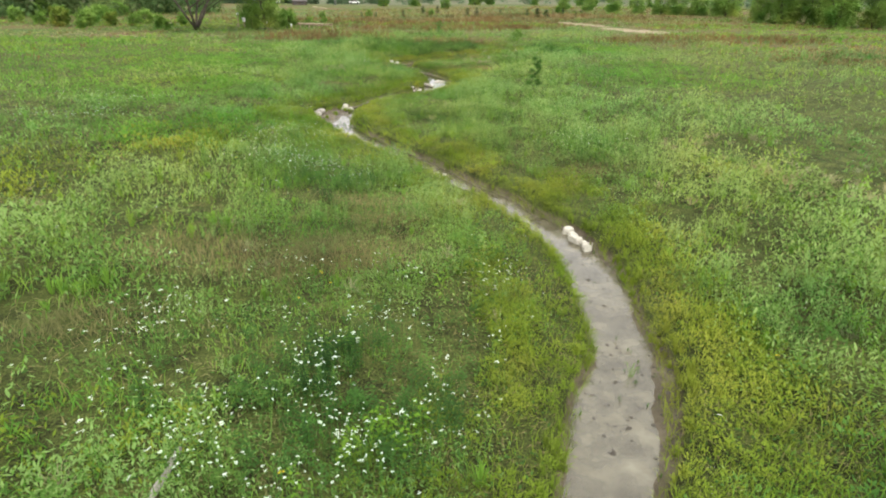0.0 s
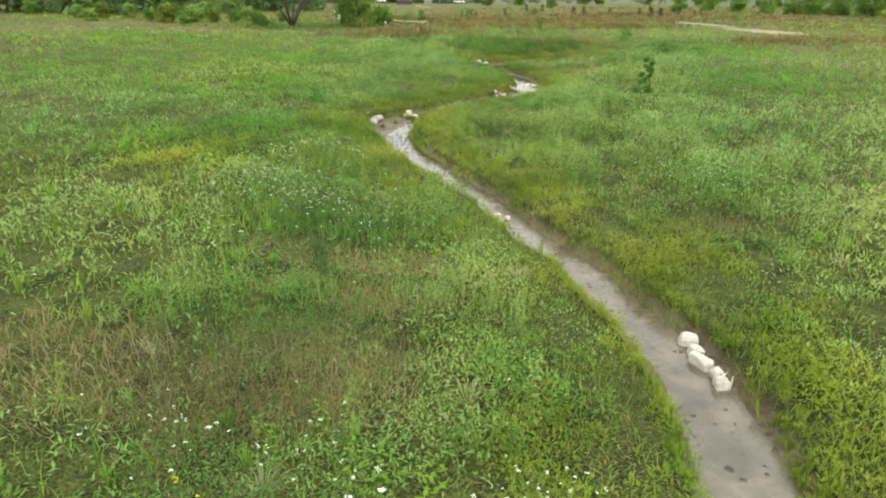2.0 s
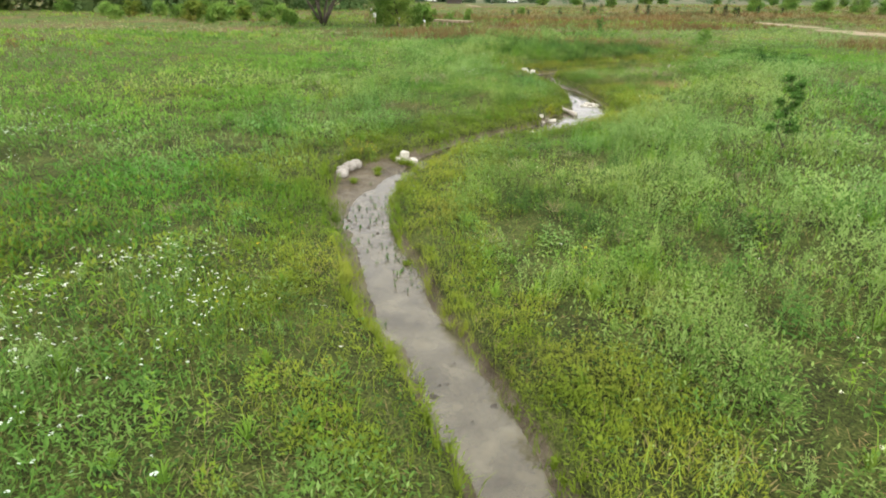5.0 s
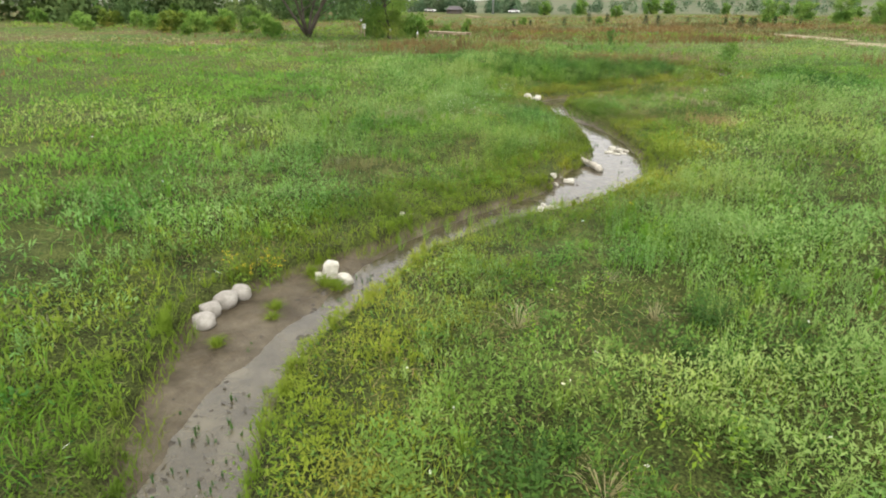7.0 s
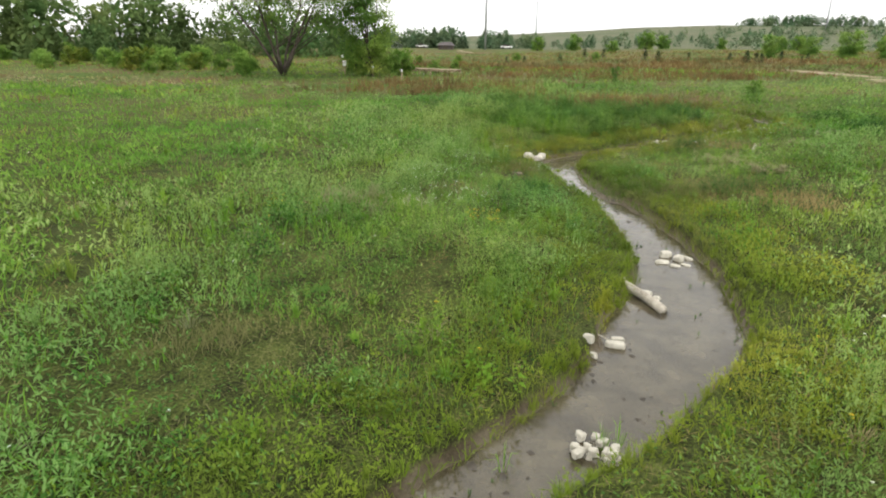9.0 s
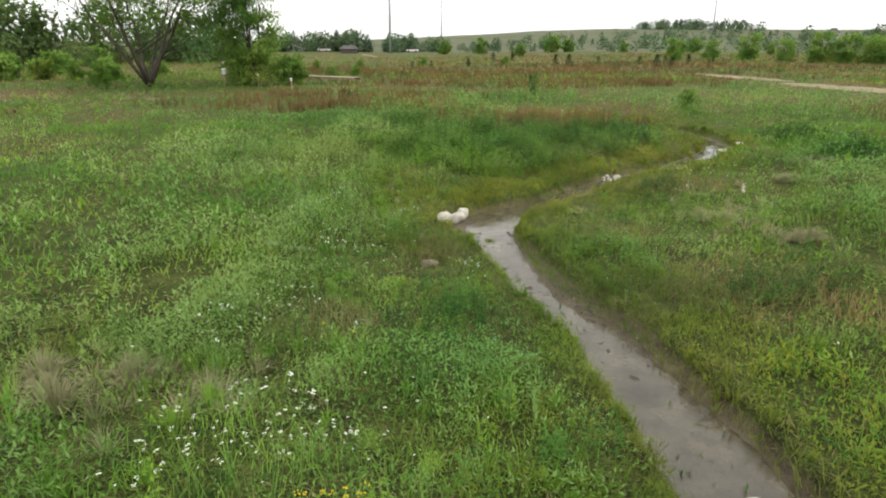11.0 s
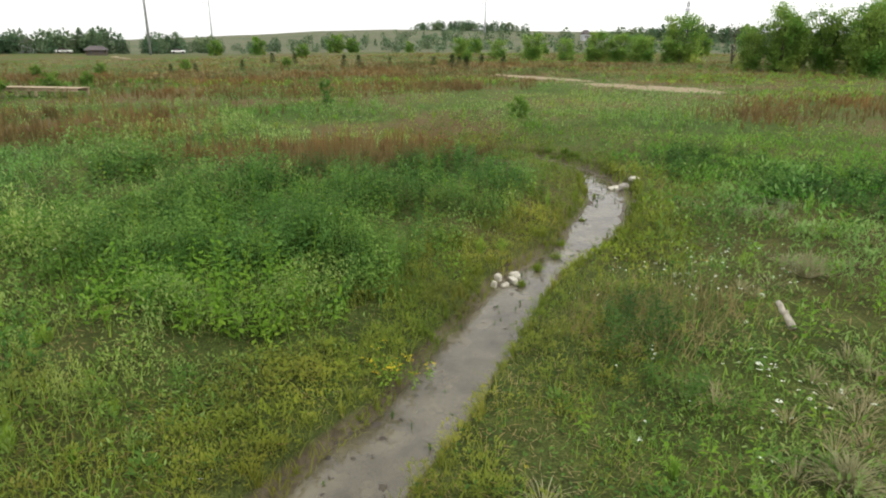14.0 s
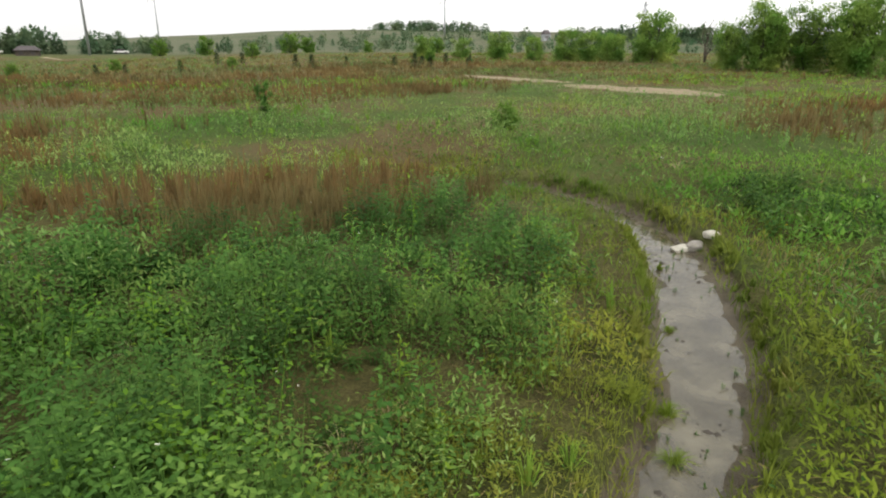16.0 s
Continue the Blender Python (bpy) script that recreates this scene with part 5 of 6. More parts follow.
boulder(5.83, 60.02, 0.36, 0.30, 0.20, 20, 17, "rounded pale stone resting on the mud", STONE_GREY)
boulder(6.06, 59.92, 0.34, 0.28, 0.17, -10, 18, "rounded pale stone resting on the mud", STONE)
boulder(-4.30, 44.45, 0.34, 0.24, 0.16, 10, 37, "flat brown earthy stone half sunk in the turf", EARTH, 0.35)


def log(a, b, r0, r1, label, seed=1, stubs=2, mat=None):
    r = random.Random(seed)
    a, b = Vector(a), Vector(b)
    pts, rad = [], []
    for i in range(7):
        u = i / 6
        pts.append(a.lerp(b, u) + Vector((r.uniform(-1, 1), r.uniform(-1, 1), r.uniform(-1, 1))) * r0 * 0.3)
        rad.append((r0 + (r1 - r0) * u) * r.uniform(0.85, 1.12))
    root = new("log")
    part_np("bole", tube(pts, rad, 9), mat or DRIFT, root)
    for i in range(stubs):
        p = pts[2 + 2 * i]
        q = p + Vector((r.uniform(-1, 1), r.uniform(-1, 1), 0.9)).normalized() * r0 * 2.2
        part_np("branch_stub", tube([p, q], [r0 * 0.4, r0 * 0.25], 6), mat or DRIFT, root)
    return tagged(root, label, "log")


log((-1.80, 37.72, 0.12), (-0.98, 36.52, 0.05), 0.055, 0.085, "bleached driftwood log lying across the pool", 1)
log((-2.78, 4.05, height(-2.7, 4.2) + 0.06), (-2.72, 5.0, height(-2.7, 5.0) + 0.19), 0.040, 0.034, "grey weathered log end sticking out of the grass", 2, 0, STONE_GREY)
log((2.98, 50.55, height(3, 50.6) + 0.04), (3.14, 51.05, height(3.1, 51) + 0.20), 0.05, 0.035, "broken white log lying in the grass", 3, 1)
log((-7.3, 44.75, height(-7.3, 44.7) + 0.02), (-6.4, 44.68, height(-6.4, 44.7) - 0.01), 0.055, 0.045, "grey weathered log half buried in weeds", 4, 1, STONE_GREY)


# ---- tufts that stand alone ----
def tuft(name, x, y, wide, high, blades_n, mat, label, category, z=None):
    one = np.array([0.0])
    vt = tussocks(one, one, one, np.array([wide]), np.array([high]), np.array([blades_n]), np.array([0.006 + 0.012 * wide]))
    ob = new(name, mesh_np(name, vt[0], vt[1], mat))
    ob.location = (x, y, max(height(x, y), -0.02) if z is None else z)
    return tagged(ob, label, category, "tufts along the brook")


for tx, ty, tw, th in ((-4.74, 28.18, 0.30, 0.20), (-4.52, 28.16, 0.24, 0.17), (-5.06, 28.42, 0.2, 0.18), (-4.98, 28.34, 0.16, 0.14), (-4.62, 28.25, 0.16, 0.12), (-5.05, 27.3, 0.20, 0.14), (-4.95, 27.05, 0.16, 0.12), (-5.2, 26.2, 0.18, 0.16), (0.40, 53.60, 0.14, 0.16),
                       (0.95, 54.25, 0.2, 0.2), (1.55, 54.85, 0.22, 0.16), (1.95, 55.5, 0.22, 0.14), (-3.75, 47.2, 0.22, 0.1), (-3.35, 46.95, 0.16, 0.08), (1.75, 13.35, 0.16, 0.1), (-2.75, 22.45, 0.12, 0.09), (4.55, 59.3, 0.1, 0.14), (3.2, 57.2, 0.12, 0.1)):
    tuft("grass_tuft", tx, ty, tw, th, 110, SEDGE, "small yellow-green grass tuft growing from the mud", "grass tuft")
for tx, ty in ((2.62, 7.35), (-3.9, 30.55), (-3.6, 31.05), (-4.15, 29.95), (-2.75, 32.35), (-1.85, 32.9), (-1.7, 33.0), (-3.3, 31.55)):
    tuft("reed_tuft", tx, ty, 0.16, 0.38, 12, GRASS, "thin upright green reeds rising from the water's edge", "reed")


for tx, ty, tw, th in ((2.15, 46.3, 0.42, 0.34), (2.6, 46.45, 0.46, 0.3), (2.95, 46.6, 0.38, 0.26), (1.6, 47.6, 0.4, 0.34), (1.15, 47.9, 0.42, 0.3), (4.6, 52.1, 0.42, 0.3), (5.0, 52.5, 0.36, 0.3), (-7.3, 39.3, 0.45, 0.5), (-6.8, 39.8, 0.42, 0.5), (-7.9, 39.9, 0.42, 0.45)):
    tuft("dead_grass_clump", tx, ty, tw, th, 190, STRAW, "collapsed clump of pale dead grass", "grass clump")


def weed(x, y, high, tone, label, many=4, leaf=0.09, wide=0.045, spread=0.16, bloom=False):
    """A single leafy plant of several stalks."""
    root = new("leafy_weed")
    o = rng.normal(0, spread, (many, 2))
    vt, tops = stems(o[:, 0], o[:, 1], np.zeros(many), high * rng.uniform(0.7, 1.1, many), 16, np.full(many, leaf), np.full(many, wide), 0.12, 0.35, (-0.5, 0.6), 0.4)
    part_np("foliage", vt, tone, root)
    if bloom:
        k = np.repeat(np.arange(many), 5)
        part_np("blossom", umbels(tops[0][k] + rng.normal(0, 0.06, len(k)), tops[1][k] + rng.normal(0, 0.06, len(k)), tops[2][k] + rng.uniform(-0.1, 0.05, len(k)), np.full(len(k), 0.045), 6), GOLD, root, "small yellow flowers")
    root.matrix_world = pose(x, y, height(x, y) - 0.02)
    return tagged(root, label, "weed", "tall weeds of the meadow")


LIME_WEED, PALE_WEED, GREEN_WEED = "yellow-green leafy weed standing above the meadow", "pale grey-green weed with soft leaves", "dark green broad-leaved weed in the meadow"
for wx, wy, wh in ((-0.9, 5.4, 0.55), (-0.5, 5.3, 0.6), (-0.4, 9.1, 0.6), (7.2, 9.9, 0.75), (-6.5, 21.9, 0.6), (-3.1, 33.3, 0.5), (0.0, 30.5, 0.6), (-8.1, 46.6, 0.7), (-7.6, 43.6, 0.7), (3.0, 50.3, 0.7), (4.5, 50.8, 0.8), (3.3, 49.2, 0.75), (-2.1, 55.5, 0.9), (-4.5, 54.2, 0.85),
                   (-3.5, 51.8, 0.7), (-2.2, 54.9, 0.9), (-0.8, 53.5, 0.7), (-4.2, 53.9, 0.8), (-3.5, 52.6, 0.7), (-8.1, 50.8, 0.7)):
    weed(wx, wy, wh, LIME, LIME_WEED, 5, 0.10, 0.05, 0.2)
for wx, wy, wh in ((0.6, 11.3, 0.45), (4.7, 14.8, 0.5), (-0.6, 23.0, 0.45), (-0.1, 23.1, 0.45), (1.4, 31.3, 0.6), (1.2, 24.8, 0.5), (0.6, 25.6, 0.6), (2.2, 23.2, 0.6)):
    weed(wx, wy, wh, FERNY, PALE_WEED, 5, 0.09, 0.05, 0.18)
for wx, wy, wh in ((0.8, 10.8, 0.5), (2.9, 19.6, 0.7), (3.6, 18.6, 0.75), (2.3, 20.8, 0.7), (1.8, 22.2, 0.6), (-1.6, 45.4, 0.35), (-6.9, 17.0, 0.6), (-7.4, 12.0, 0.6), (-4.9, 52.0, 0.7), (-6.0, 51.0, 0.7), (0.9, 43.4, 0.4)):
    weed(wx, wy, wh, FORB, GREEN_WEED, 7, 0.10, 0.05, 0.24)
for wx, wy, wh in ((-5.75, 27.75, 0.5), (-5.5, 27.95, 0.45), (-3.9, 37.4, 0.7), (-4.2, 37.9, 0.65), (-1.9, 50.95, 0.35), (-2.3, 50.75, 0.3), (-8.4, 38.5, 0.5)):
    weed(wx, wy, wh, LIME, "bushy weed with small yellow flowers", 5, 0.07, 0.03, 0.16, True)

for wx, wy, wh in ((-4.5, 51.9, 0.7), (-4.1, 52.1, 0.75), (-4.9, 52.5, 0.8), (-3.8, 51.7, 0.65), (-4.3, 52.8, 0.8), (-5.3, 52.2, 0.75), (-3.5, 52.4, 0.7), (-5.6, 53.1, 0.8), (-4.7, 53.3, 0.8)):
    weed(wx, wy, wh, LIME, LIME_WEED, 7, 0.115, 0.07, 0.24)
thick_growth = random.Random(9)
count = 0
while count < 44:
    wx, wy = thick_growth.gauss(-3.4, 1.7), thick_growth.gauss(55.2, 1.8)
    wz, we, wm, ws = land(np.array([wx]), np.array([wy]), True)
    if we[0] - wm[0] > 0.9 and wy < 60:
        if count % 3 == 0:
            weed(wx, wy, thick_growth.uniform(0.6, 0.95), LIME, LIME_WEED, 5, 0.11, 0.068, 0.2)
        else:
            weed(wx, wy, thick_growth.uniform(0.6, 0.9), BROAD, GREEN_WEED, 6, 0.12, 0.07, 0.22)
        count += 1


# ---- trees ----
def tree_frame(high, seed, limbs=7, trunks=1, low=0.3, wide=0.35, thick_at=0.03, splay=0.10, skirt=0):
    """Trunk and limbs as tubes; returns the wood and the points round which leaves grow."""
    r = np.random.default_rng(seed)
    wood, tips = [], []
    for k in range(trunks):
        a0 = 6.283 * k / trunks + r.random()
        lean = np.array((math.cos(a0), math.sin(a0))) * splay * (trunks > 1) + r.normal(0, 0.05, 2)
        top = high * r.uniform(0.8, 1.0)
        pts = [(lean[0] * u * top + 0.15 * r.normal() * (u > 0), lean[1] * u * top + 0.15 * r.normal() * (u > 0), u * top) for u in np.linspace(0, 0.92, 6)]
        rad = [thick_at * high * (1 - 0.88 * u) for u in np.linspace(0, 1, 6)]
        wood.append(tube(pts, rad, 7))
        for j in range(limbs):
            u = low + (0.92 - low) * (j + r.random()) / limbs
            i = min(int(u / 0.92 * 5), 4)
            f = u / 0.92 * 5 - i
            b = np.array(pts[i]) * (1 - f) + np.array(pts[i + 1]) * f
            a, go = j * 2.4 + r.random(), high * wide * (1.1 - 0.7 * u) * r.uniform(0.7, 1.2)
            e1 = b + np.array((math.cos(a) * go * 0.5, math.sin(a) * go * 0.5, go * 0.35))
            e2 = b + np.array((math.cos(a) * go, math.sin(a) * go, go * r.uniform(0.3, 0.8)))
            wood.append(tube([b, e1, e2], [thick_at * high * 0.35 * (1.1 - u), thick_at * high * 0.2 * (1.1 - u), 0.01], 5))
            tips += [e1 * 0.5 + e2 * 0.5, e2, e1]
            for q in range(2):
                a2 = a + r.uniform(-0.9, 0.9)
                e3 = e1 + np.array((math.cos(a2), math.sin(a2), r.uniform(0.1, 0.8))) * go * r.uniform(0.35, 0.6)
                wood.append(tube([e1, e3], [thick_at * high * 0.1, 0.008], 4))
                tips.append(e3)
        tips.append(np.array(pts[-1]))
    for k in range(skirt):
        a, q = r.random() * 6.283, high * wide * r.uniform(0.3, 0.95)
        tips.append(np.array((math.cos(a) * q, math.sin(a) * q, high * r.uniform(0.04, 0.35))))
    return join(wood), np.array(tips)


def crown(tips, per, clump, leaf, seed, hang=0.0):
    r = np.random.default_rng(seed)
    n = len(tips) * per
    k = np.repeat(np.arange(len(tips)), per)
    o = r.normal(0, 1, (n, 3))
    spread = clump * r.uniform(0.5, 1.25, len(tips))
    o *= (spread[k] * r.random(n) ** 0.5 / np.linalg.norm(o, axis=1))[:, None]
    o[:, 2] *= 0.75
    p = tips[k] + o
    p[:, 2] = np.maximum(p[:, 2], 0.08)
    ln = leaf * r.uniform(0.6, 1.4, n)
    return leaves(p[:, 0], p[:, 1], p[:, 2], r.random(n) * 6.283, r.uniform(-1.35, 1.35 - hang, n), ln, ln * 0.55)


def tree(name, x, y, high, label, leaf_used, seed=1, limbs=8, trunks=1, low=0.3, wide=0.35, per=60, clump=0.9, leaf=0.3, hang=0.0, category="tree", group="", thick_at=0.018, splay=0.10, skirt=0):
    root = new(name)
    wood, tips = tree_frame(high, seed, limbs, trunks, low, wide, thick_at, splay, skirt)
    part_np("trunk", wood, BARK, root)
    if per:
        part_np("crown", crown(tips, per, clump, leaf, seed + 5, hang), leaf_used, root)
    root.matrix_world = pose(x, y, height(x, y) - 0.05)
    return tagged(root, label, category, group)


def again(ob, x, y, turn, size, label=""):
    c = copy_thing(ob, pose(x, y, height(x, y) - 0.05, 0, 0, turn))
    c.scale = (size, size, size)
    return tagged(c, label)


tree("willow_tree", -33.5, 85.4, 12.2, "spreading willow with dark forked trunks and olive foliage", CROWN, 3, 10, 6, 0.2, 0.60, 80, 1.5, 0.26, 0.3, thick_at=0.014, splay=0.66)
tree("poplar_tree", -25.4, 88.8, 9.2, "pale green leafy young tree rising from a thicket", CROWN_PALE, 8, 13, 4, 0.02, 0.30, 48, 0.9, 0.22, splay=0.16, skirt=90)
# thickets under and beside the left trees
thicket = tree("shrub", -27.6, 90.5, 3.4, "dense green shrub at the meadow's edge", CROWN, 21, 4, 3, 0.05, 0.42, 15, 0.6, 0.34, category="shrub", group="shrubs of the meadow", splay=0.25, skirt=40)
for sx, sy, st, ss in ((-22.6, 90.0, 40, 0.85), (-38.5, 86.0, 90, 0.55), (-36.5, 83.5, 200, 0.42), (-21.5, 99, 10, 0.45), (-20.0, 103, 70, 0.4), (-45, 92, 10, 0.6), (-51, 97, 120, 0.8), (-62, 104, 200, 0.7),
                       (-43, 104, 60, 0.5), (-36, 112, 150, 0.5), (-29, 118, 260, 0.4), (-57, 90, 30, 0.6), (-70, 112, 80, 0.9), (-48, 84, 10, 0.45), (-40, 97, 300, 0.5)):
    again(thicket, sx, sy, st, ss)
olive = tree("shrub", -50.0, 89.0, 2.6, "olive-yellow shrub before the wood's edge", CROWN_PALE, 23, 4, 3, 0.05, 0.46, 16, 0.55, 0.32, category="shrub", group="shrubs of the meadow", splay=0.3, skirt=40)
brown = tree("shrub", -52.5, 87.0, 2.3, "olive-brown shrub before the wood's edge", SEDGE_OLD, 25, 4, 3, 0.05, 0.46, 16, 0.5, 0.30, category="shrub", group="shrubs of the meadow", splay=0.3, skirt=40)
for sx, sy, st, ss in ((-63.5, 86.0, 20, 1.0), (-65.0, 97.0, 80, 1.2), (-58.4, 108.8, 140, 1.3), (-60.3, 118.6, 200, 1.5), (-78.0, 104.0, 260, 1.4), (-54.0, 98.0, 320, 1.0), (-46.5, 99.0, 30, 1.2), (-70.0, 92.0, 70, 1.1), (-41.5, 93.0, 150, 0.9), (-83.0, 98.0, 190, 1.2)):
    again(olive, sx, sy, st, 0.72 * ss)
for sx, sy, st, ss in ((-67.5, 94.0, 40, 1.3), (-61.0, 101.0, 110, 1.2), (-72.0, 101.0, 210, 1.1), (-48.0, 91.5, 300, 1.1)):
    again(brown, sx, sy, st, 0.7 * ss)
# hedgerow at the field's edge
hedge = tree("hedgerow_tree", 55.5, 133.5, 7.6, "round leafy green hedgerow tree with several stems", CROWN_PALE, 12, 6, 4, 0.02, 0.40, 34, 1.15, 0.36, group="hedgerow trees", splay=0.28, skirt=110)
tall = tree("hedgerow_tree", 56.9, 113.5, 8.2, "tall leafy green hedgerow tree with slender trunks", CROWN_PALE, 15, 10, 4, 0.06, 0.26, 36, 1.2, 0.30, hang=0.2, group="hedgerow trees", splay=0.15, skirt=70)
for sx, sy, st, ss in ((61.6, 111.5, 50, 0.95), (64.5, 108.5, 120, 1.02), (61.0, 104.0, 200, 1.12), (66.5, 103.5, 280, 0.9), (59.0, 114.5, 330, 0.85), (70.5, 101.5, 20, 1.0), (75.0, 97.0, 80, 1.1), (54.2, 116.0, 240, 0.72)):
    again(tall, sx, sy, st, ss)
for sx, sy, st, ss in ((47.5, 138.0, 60, 0.62), (44.5, 139.5, 20, 0.66), (40.5, 142.5, 200, 0.5), (36.0, 146, 90, 0.6), (31.5, 151, 140, 0.45), (27.0, 158, 300, 0.48), (51.0, 137.5, 140, 0.55), (53.0, 140, 240, 0.6)):
    again(hedge, sx, sy, st, ss)
tree("dead_tree", 64.6, 133.0, 6.8, "bare grey dead tree between the hedgerow trees", CROWN, 31, 8, 4, 0.2, 0.26, 0, splay=0.18)
# shrubs dotted over the rusty field
for sx, sy, st, ss in ((-1.4, 168, 20, 0.8), (-11, 205, 80, 1.3), (8, 215, 10, 1.5), (13, 222, 200, 1.2), (27, 212, 70, 0.9), (40, 205, 130, 1.0), (46, 215, 10, 1.2), (60, 200, 260, 0.9), (-22, 215, 40, 1.2), (52, 190, 300, 0.8),
                       (7.6, 73.8, 10, 0.34), (-16, 128, 45, 0.45), (-4, 134, 45, 0.42), (-24, 122, 45, 0.4), (23, 140, 200, 0.5), (70, 170, 100, 1.2), (78, 160, 20, 1.3)):
    again(thicket, sx, sy, st, ss, "green shrub standing in the rusty field")
# a thin sapling by the brook
tree("sapling", 4.0, 29.6, 2.05, "slender young tree with sparse dark leaf clusters", FORB, 41, 12, 1, 0.25, 0.16, 26, 0.13, 0.075, category="sapling", thick_at=0.008)
for sx, sy, sh, sd in ((-1.4, 80.5, 1.6, 43),):
    tree("sapling", sx, sy, sh, "young green sapling above the meadow grass", FORB, sd, 9, 2, 0.1, 0.16, 12, 0.14, 0.10, category="sapling", thick_at=0.01)


def conifer(x, y, high, seed):
    root = new("young_conifer")
    part_np("trunk", tube([(0, 0, 0), (0, 0, high)], [0.03 * high, 0.006], 6), BARK, root)
    r = np.random.default_rng(seed)
    n = 420
    u = r.random(n) ** 0.7
    a = r.random(n) * 6.283
    rad = (1 - u) * 0.33 * high * (0.4 + 0.6 * r.random(n))
    z = 0.05 * high + u * 0.95 * high
    part_np("crown", leaves(rad * np.cos(a), rad * np.sin(a), z, a, r.uniform(-0.7, 0.3, n), np.full(n, 0.16 * high), np.full(n, 0.05 * high)), CROWN_DARK, root)
    root.matrix_world = pose(x, y, height(x, y) - 0.03)
    return tagged(root, "small dark evergreen planted in the field", "conifer", "young conifers in the field")


first = conifer(3.2, 126.5, 1.7, 1)
for i, (sx, sy, ss) in enumerate(((5.0, 126.4, 1.0), (-6.1, 142.7, 1.0), (-2.9, 142.9, 0.95), (14.6, 125.5, 0.8), (15.9, 120.8, 1.1), (18.0, 125.5, 0.8), (17.7, 120.8, 0.9), (21.8, 128.1, 0.9), (26, 131, 0.7), (-9, 124, 0.8), (-14, 122, 0.7), (-16.5, 121, 0.7), (10, 133, 0.7), (24, 126, 0.6))):
    again(first, sx, sy, 40 * i, ss)


# ---- woods far off ----
def woods(name, rows, mat, label, seed, detail=1):
    r = np.random.default_rng(seed)
    pieces = []
    for x0, y0, x1, y1, n, high in rows:
        for k in range(n):
            u = (k + r.random()) / n
            cx, cy = x0 + (x1 - x0) * u + r.normal(0, 3), y0 + (y1 - y0) * u + r.normal(0, 6)
            h = high * r.uniform(0.6, 1.25) * (0.55 + 0.45 * math.sqrt(math.sin(math.pi * min(max(u, 0.0), 1.0))))
            point = r.random() < 0.12
            m = int(84 * detail * detail)
            v = r.random(m)
            a = r.random(m) * 6.283
            prof = (1 - v) * 0.75 if point else np.sqrt(np.clip(1 - (2 * v - 0.9) ** 2 / 1.25, 0, 1))
            rad = prof * h * 0.46 * (0.45 + 0.6 * r.random(m))
            base = -0.06 * h + float(lie(np.array([cx]), np.array([cy]))[0])
            pieces.append(leaves(cx + rad * np.cos(a), cy + rad * np.sin(a), base + v * h, a + r.normal(0, 0.6, m), r.uniform(-1.3, 1.3, m), h * r.uniform(0.17, 0.32, m) / detail, h * r.uniform(0.12, 0.21, m) / detail))
    return stuff(name, join(pieces), mat, label, "woods")


# far woods and scrub wear the leaf colour with haze in it
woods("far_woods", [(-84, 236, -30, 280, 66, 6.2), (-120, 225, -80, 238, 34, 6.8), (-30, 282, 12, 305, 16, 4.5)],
      HAZY_WOODS, "dark green mixed woods along the field's edge", 1, 1.5)
woods("wood_edge", [(-66, 128, -52, 150, 14, 7.0), (-86, 112, -64, 128, 24, 8.5), (-120, 92, -84, 112, 30, 9.5), (-80, 105, -60, 116, 14, 4.5)], NEARWOOD, "leafy dark green wood beside the meadow", 4, 2)
woods("hill_woods", [(90, 552, 175, 532, 75, 6.5), (205, 440, 330, 330, 150, 8.5), (330, 330, 420, 240, 55, 10.0)], HAZY_WOODS, "dark woods on the distant hill", 2)
woods("far_scrub", [(40, 330, 190, 300, 16, 4.5), (100, 250, 230, 200, 30, 5.0), (-20, 410, 120, 380, 10, 4.0), (-20, 250, 90, 245, 24, 3.0), (60, 470, 210, 430, 12, 4.0), (70, 210, 150, 185, 16, 3.5), (-20, 300, 130, 275, 34, 4.2), (50, 430, 260, 370, 40, 5.5), (0, 360, 160, 340, 24, 4.5)], HAZY_WOODS, "scattered scrub on the distant slope", 3)


# ---- boardwalk, nest boxes, poles, far buildings ----
def boardwalk():
    root = new("boardwalk")
    bm = bmesh.new()
    for side in (-0.55, 0.55):
        box(bm, (6.2, 0.09, 0.2), pose(0, side, 0.30))
    part("beam", bm, TIMBER, root)
    for i in range(9):
        bm = bmesh.new()
        box(bm, (0.12, 0.12, 0.5), pose(-3.0 + (i // 2) * 1.5, -0.55 if i % 2 else 0.55, 0.1))
        part("post", bm, TIMBER, root)
    bm = bmesh.new()
    box(bm, (0.135, 1.35, 0.038), pose(0, 0, 0), 0.006)
    plank = bpy.data.meshes.new("plank")
    bm.to_mesh(plank)
    bm.free()
    plank.materials.append(TIMBER)
    for i in range(42):
        p = new("plank", plank)
        p.parent = root
        p.matrix_basis = pose(-3.05 + i * 0.149, random.uniform(-0.02, 0.02), 0.42, 0, 0, random.uniform(-0.6, 0.6))
    root.matrix_world = pose(-19.8, 92.4, height(-19.8, 92.4) + 0.22, 0, 0, -22)
    return tagged(root, "low weathered wooden boardwalk in the wet meadow", "boardwalk")


boardwalk()


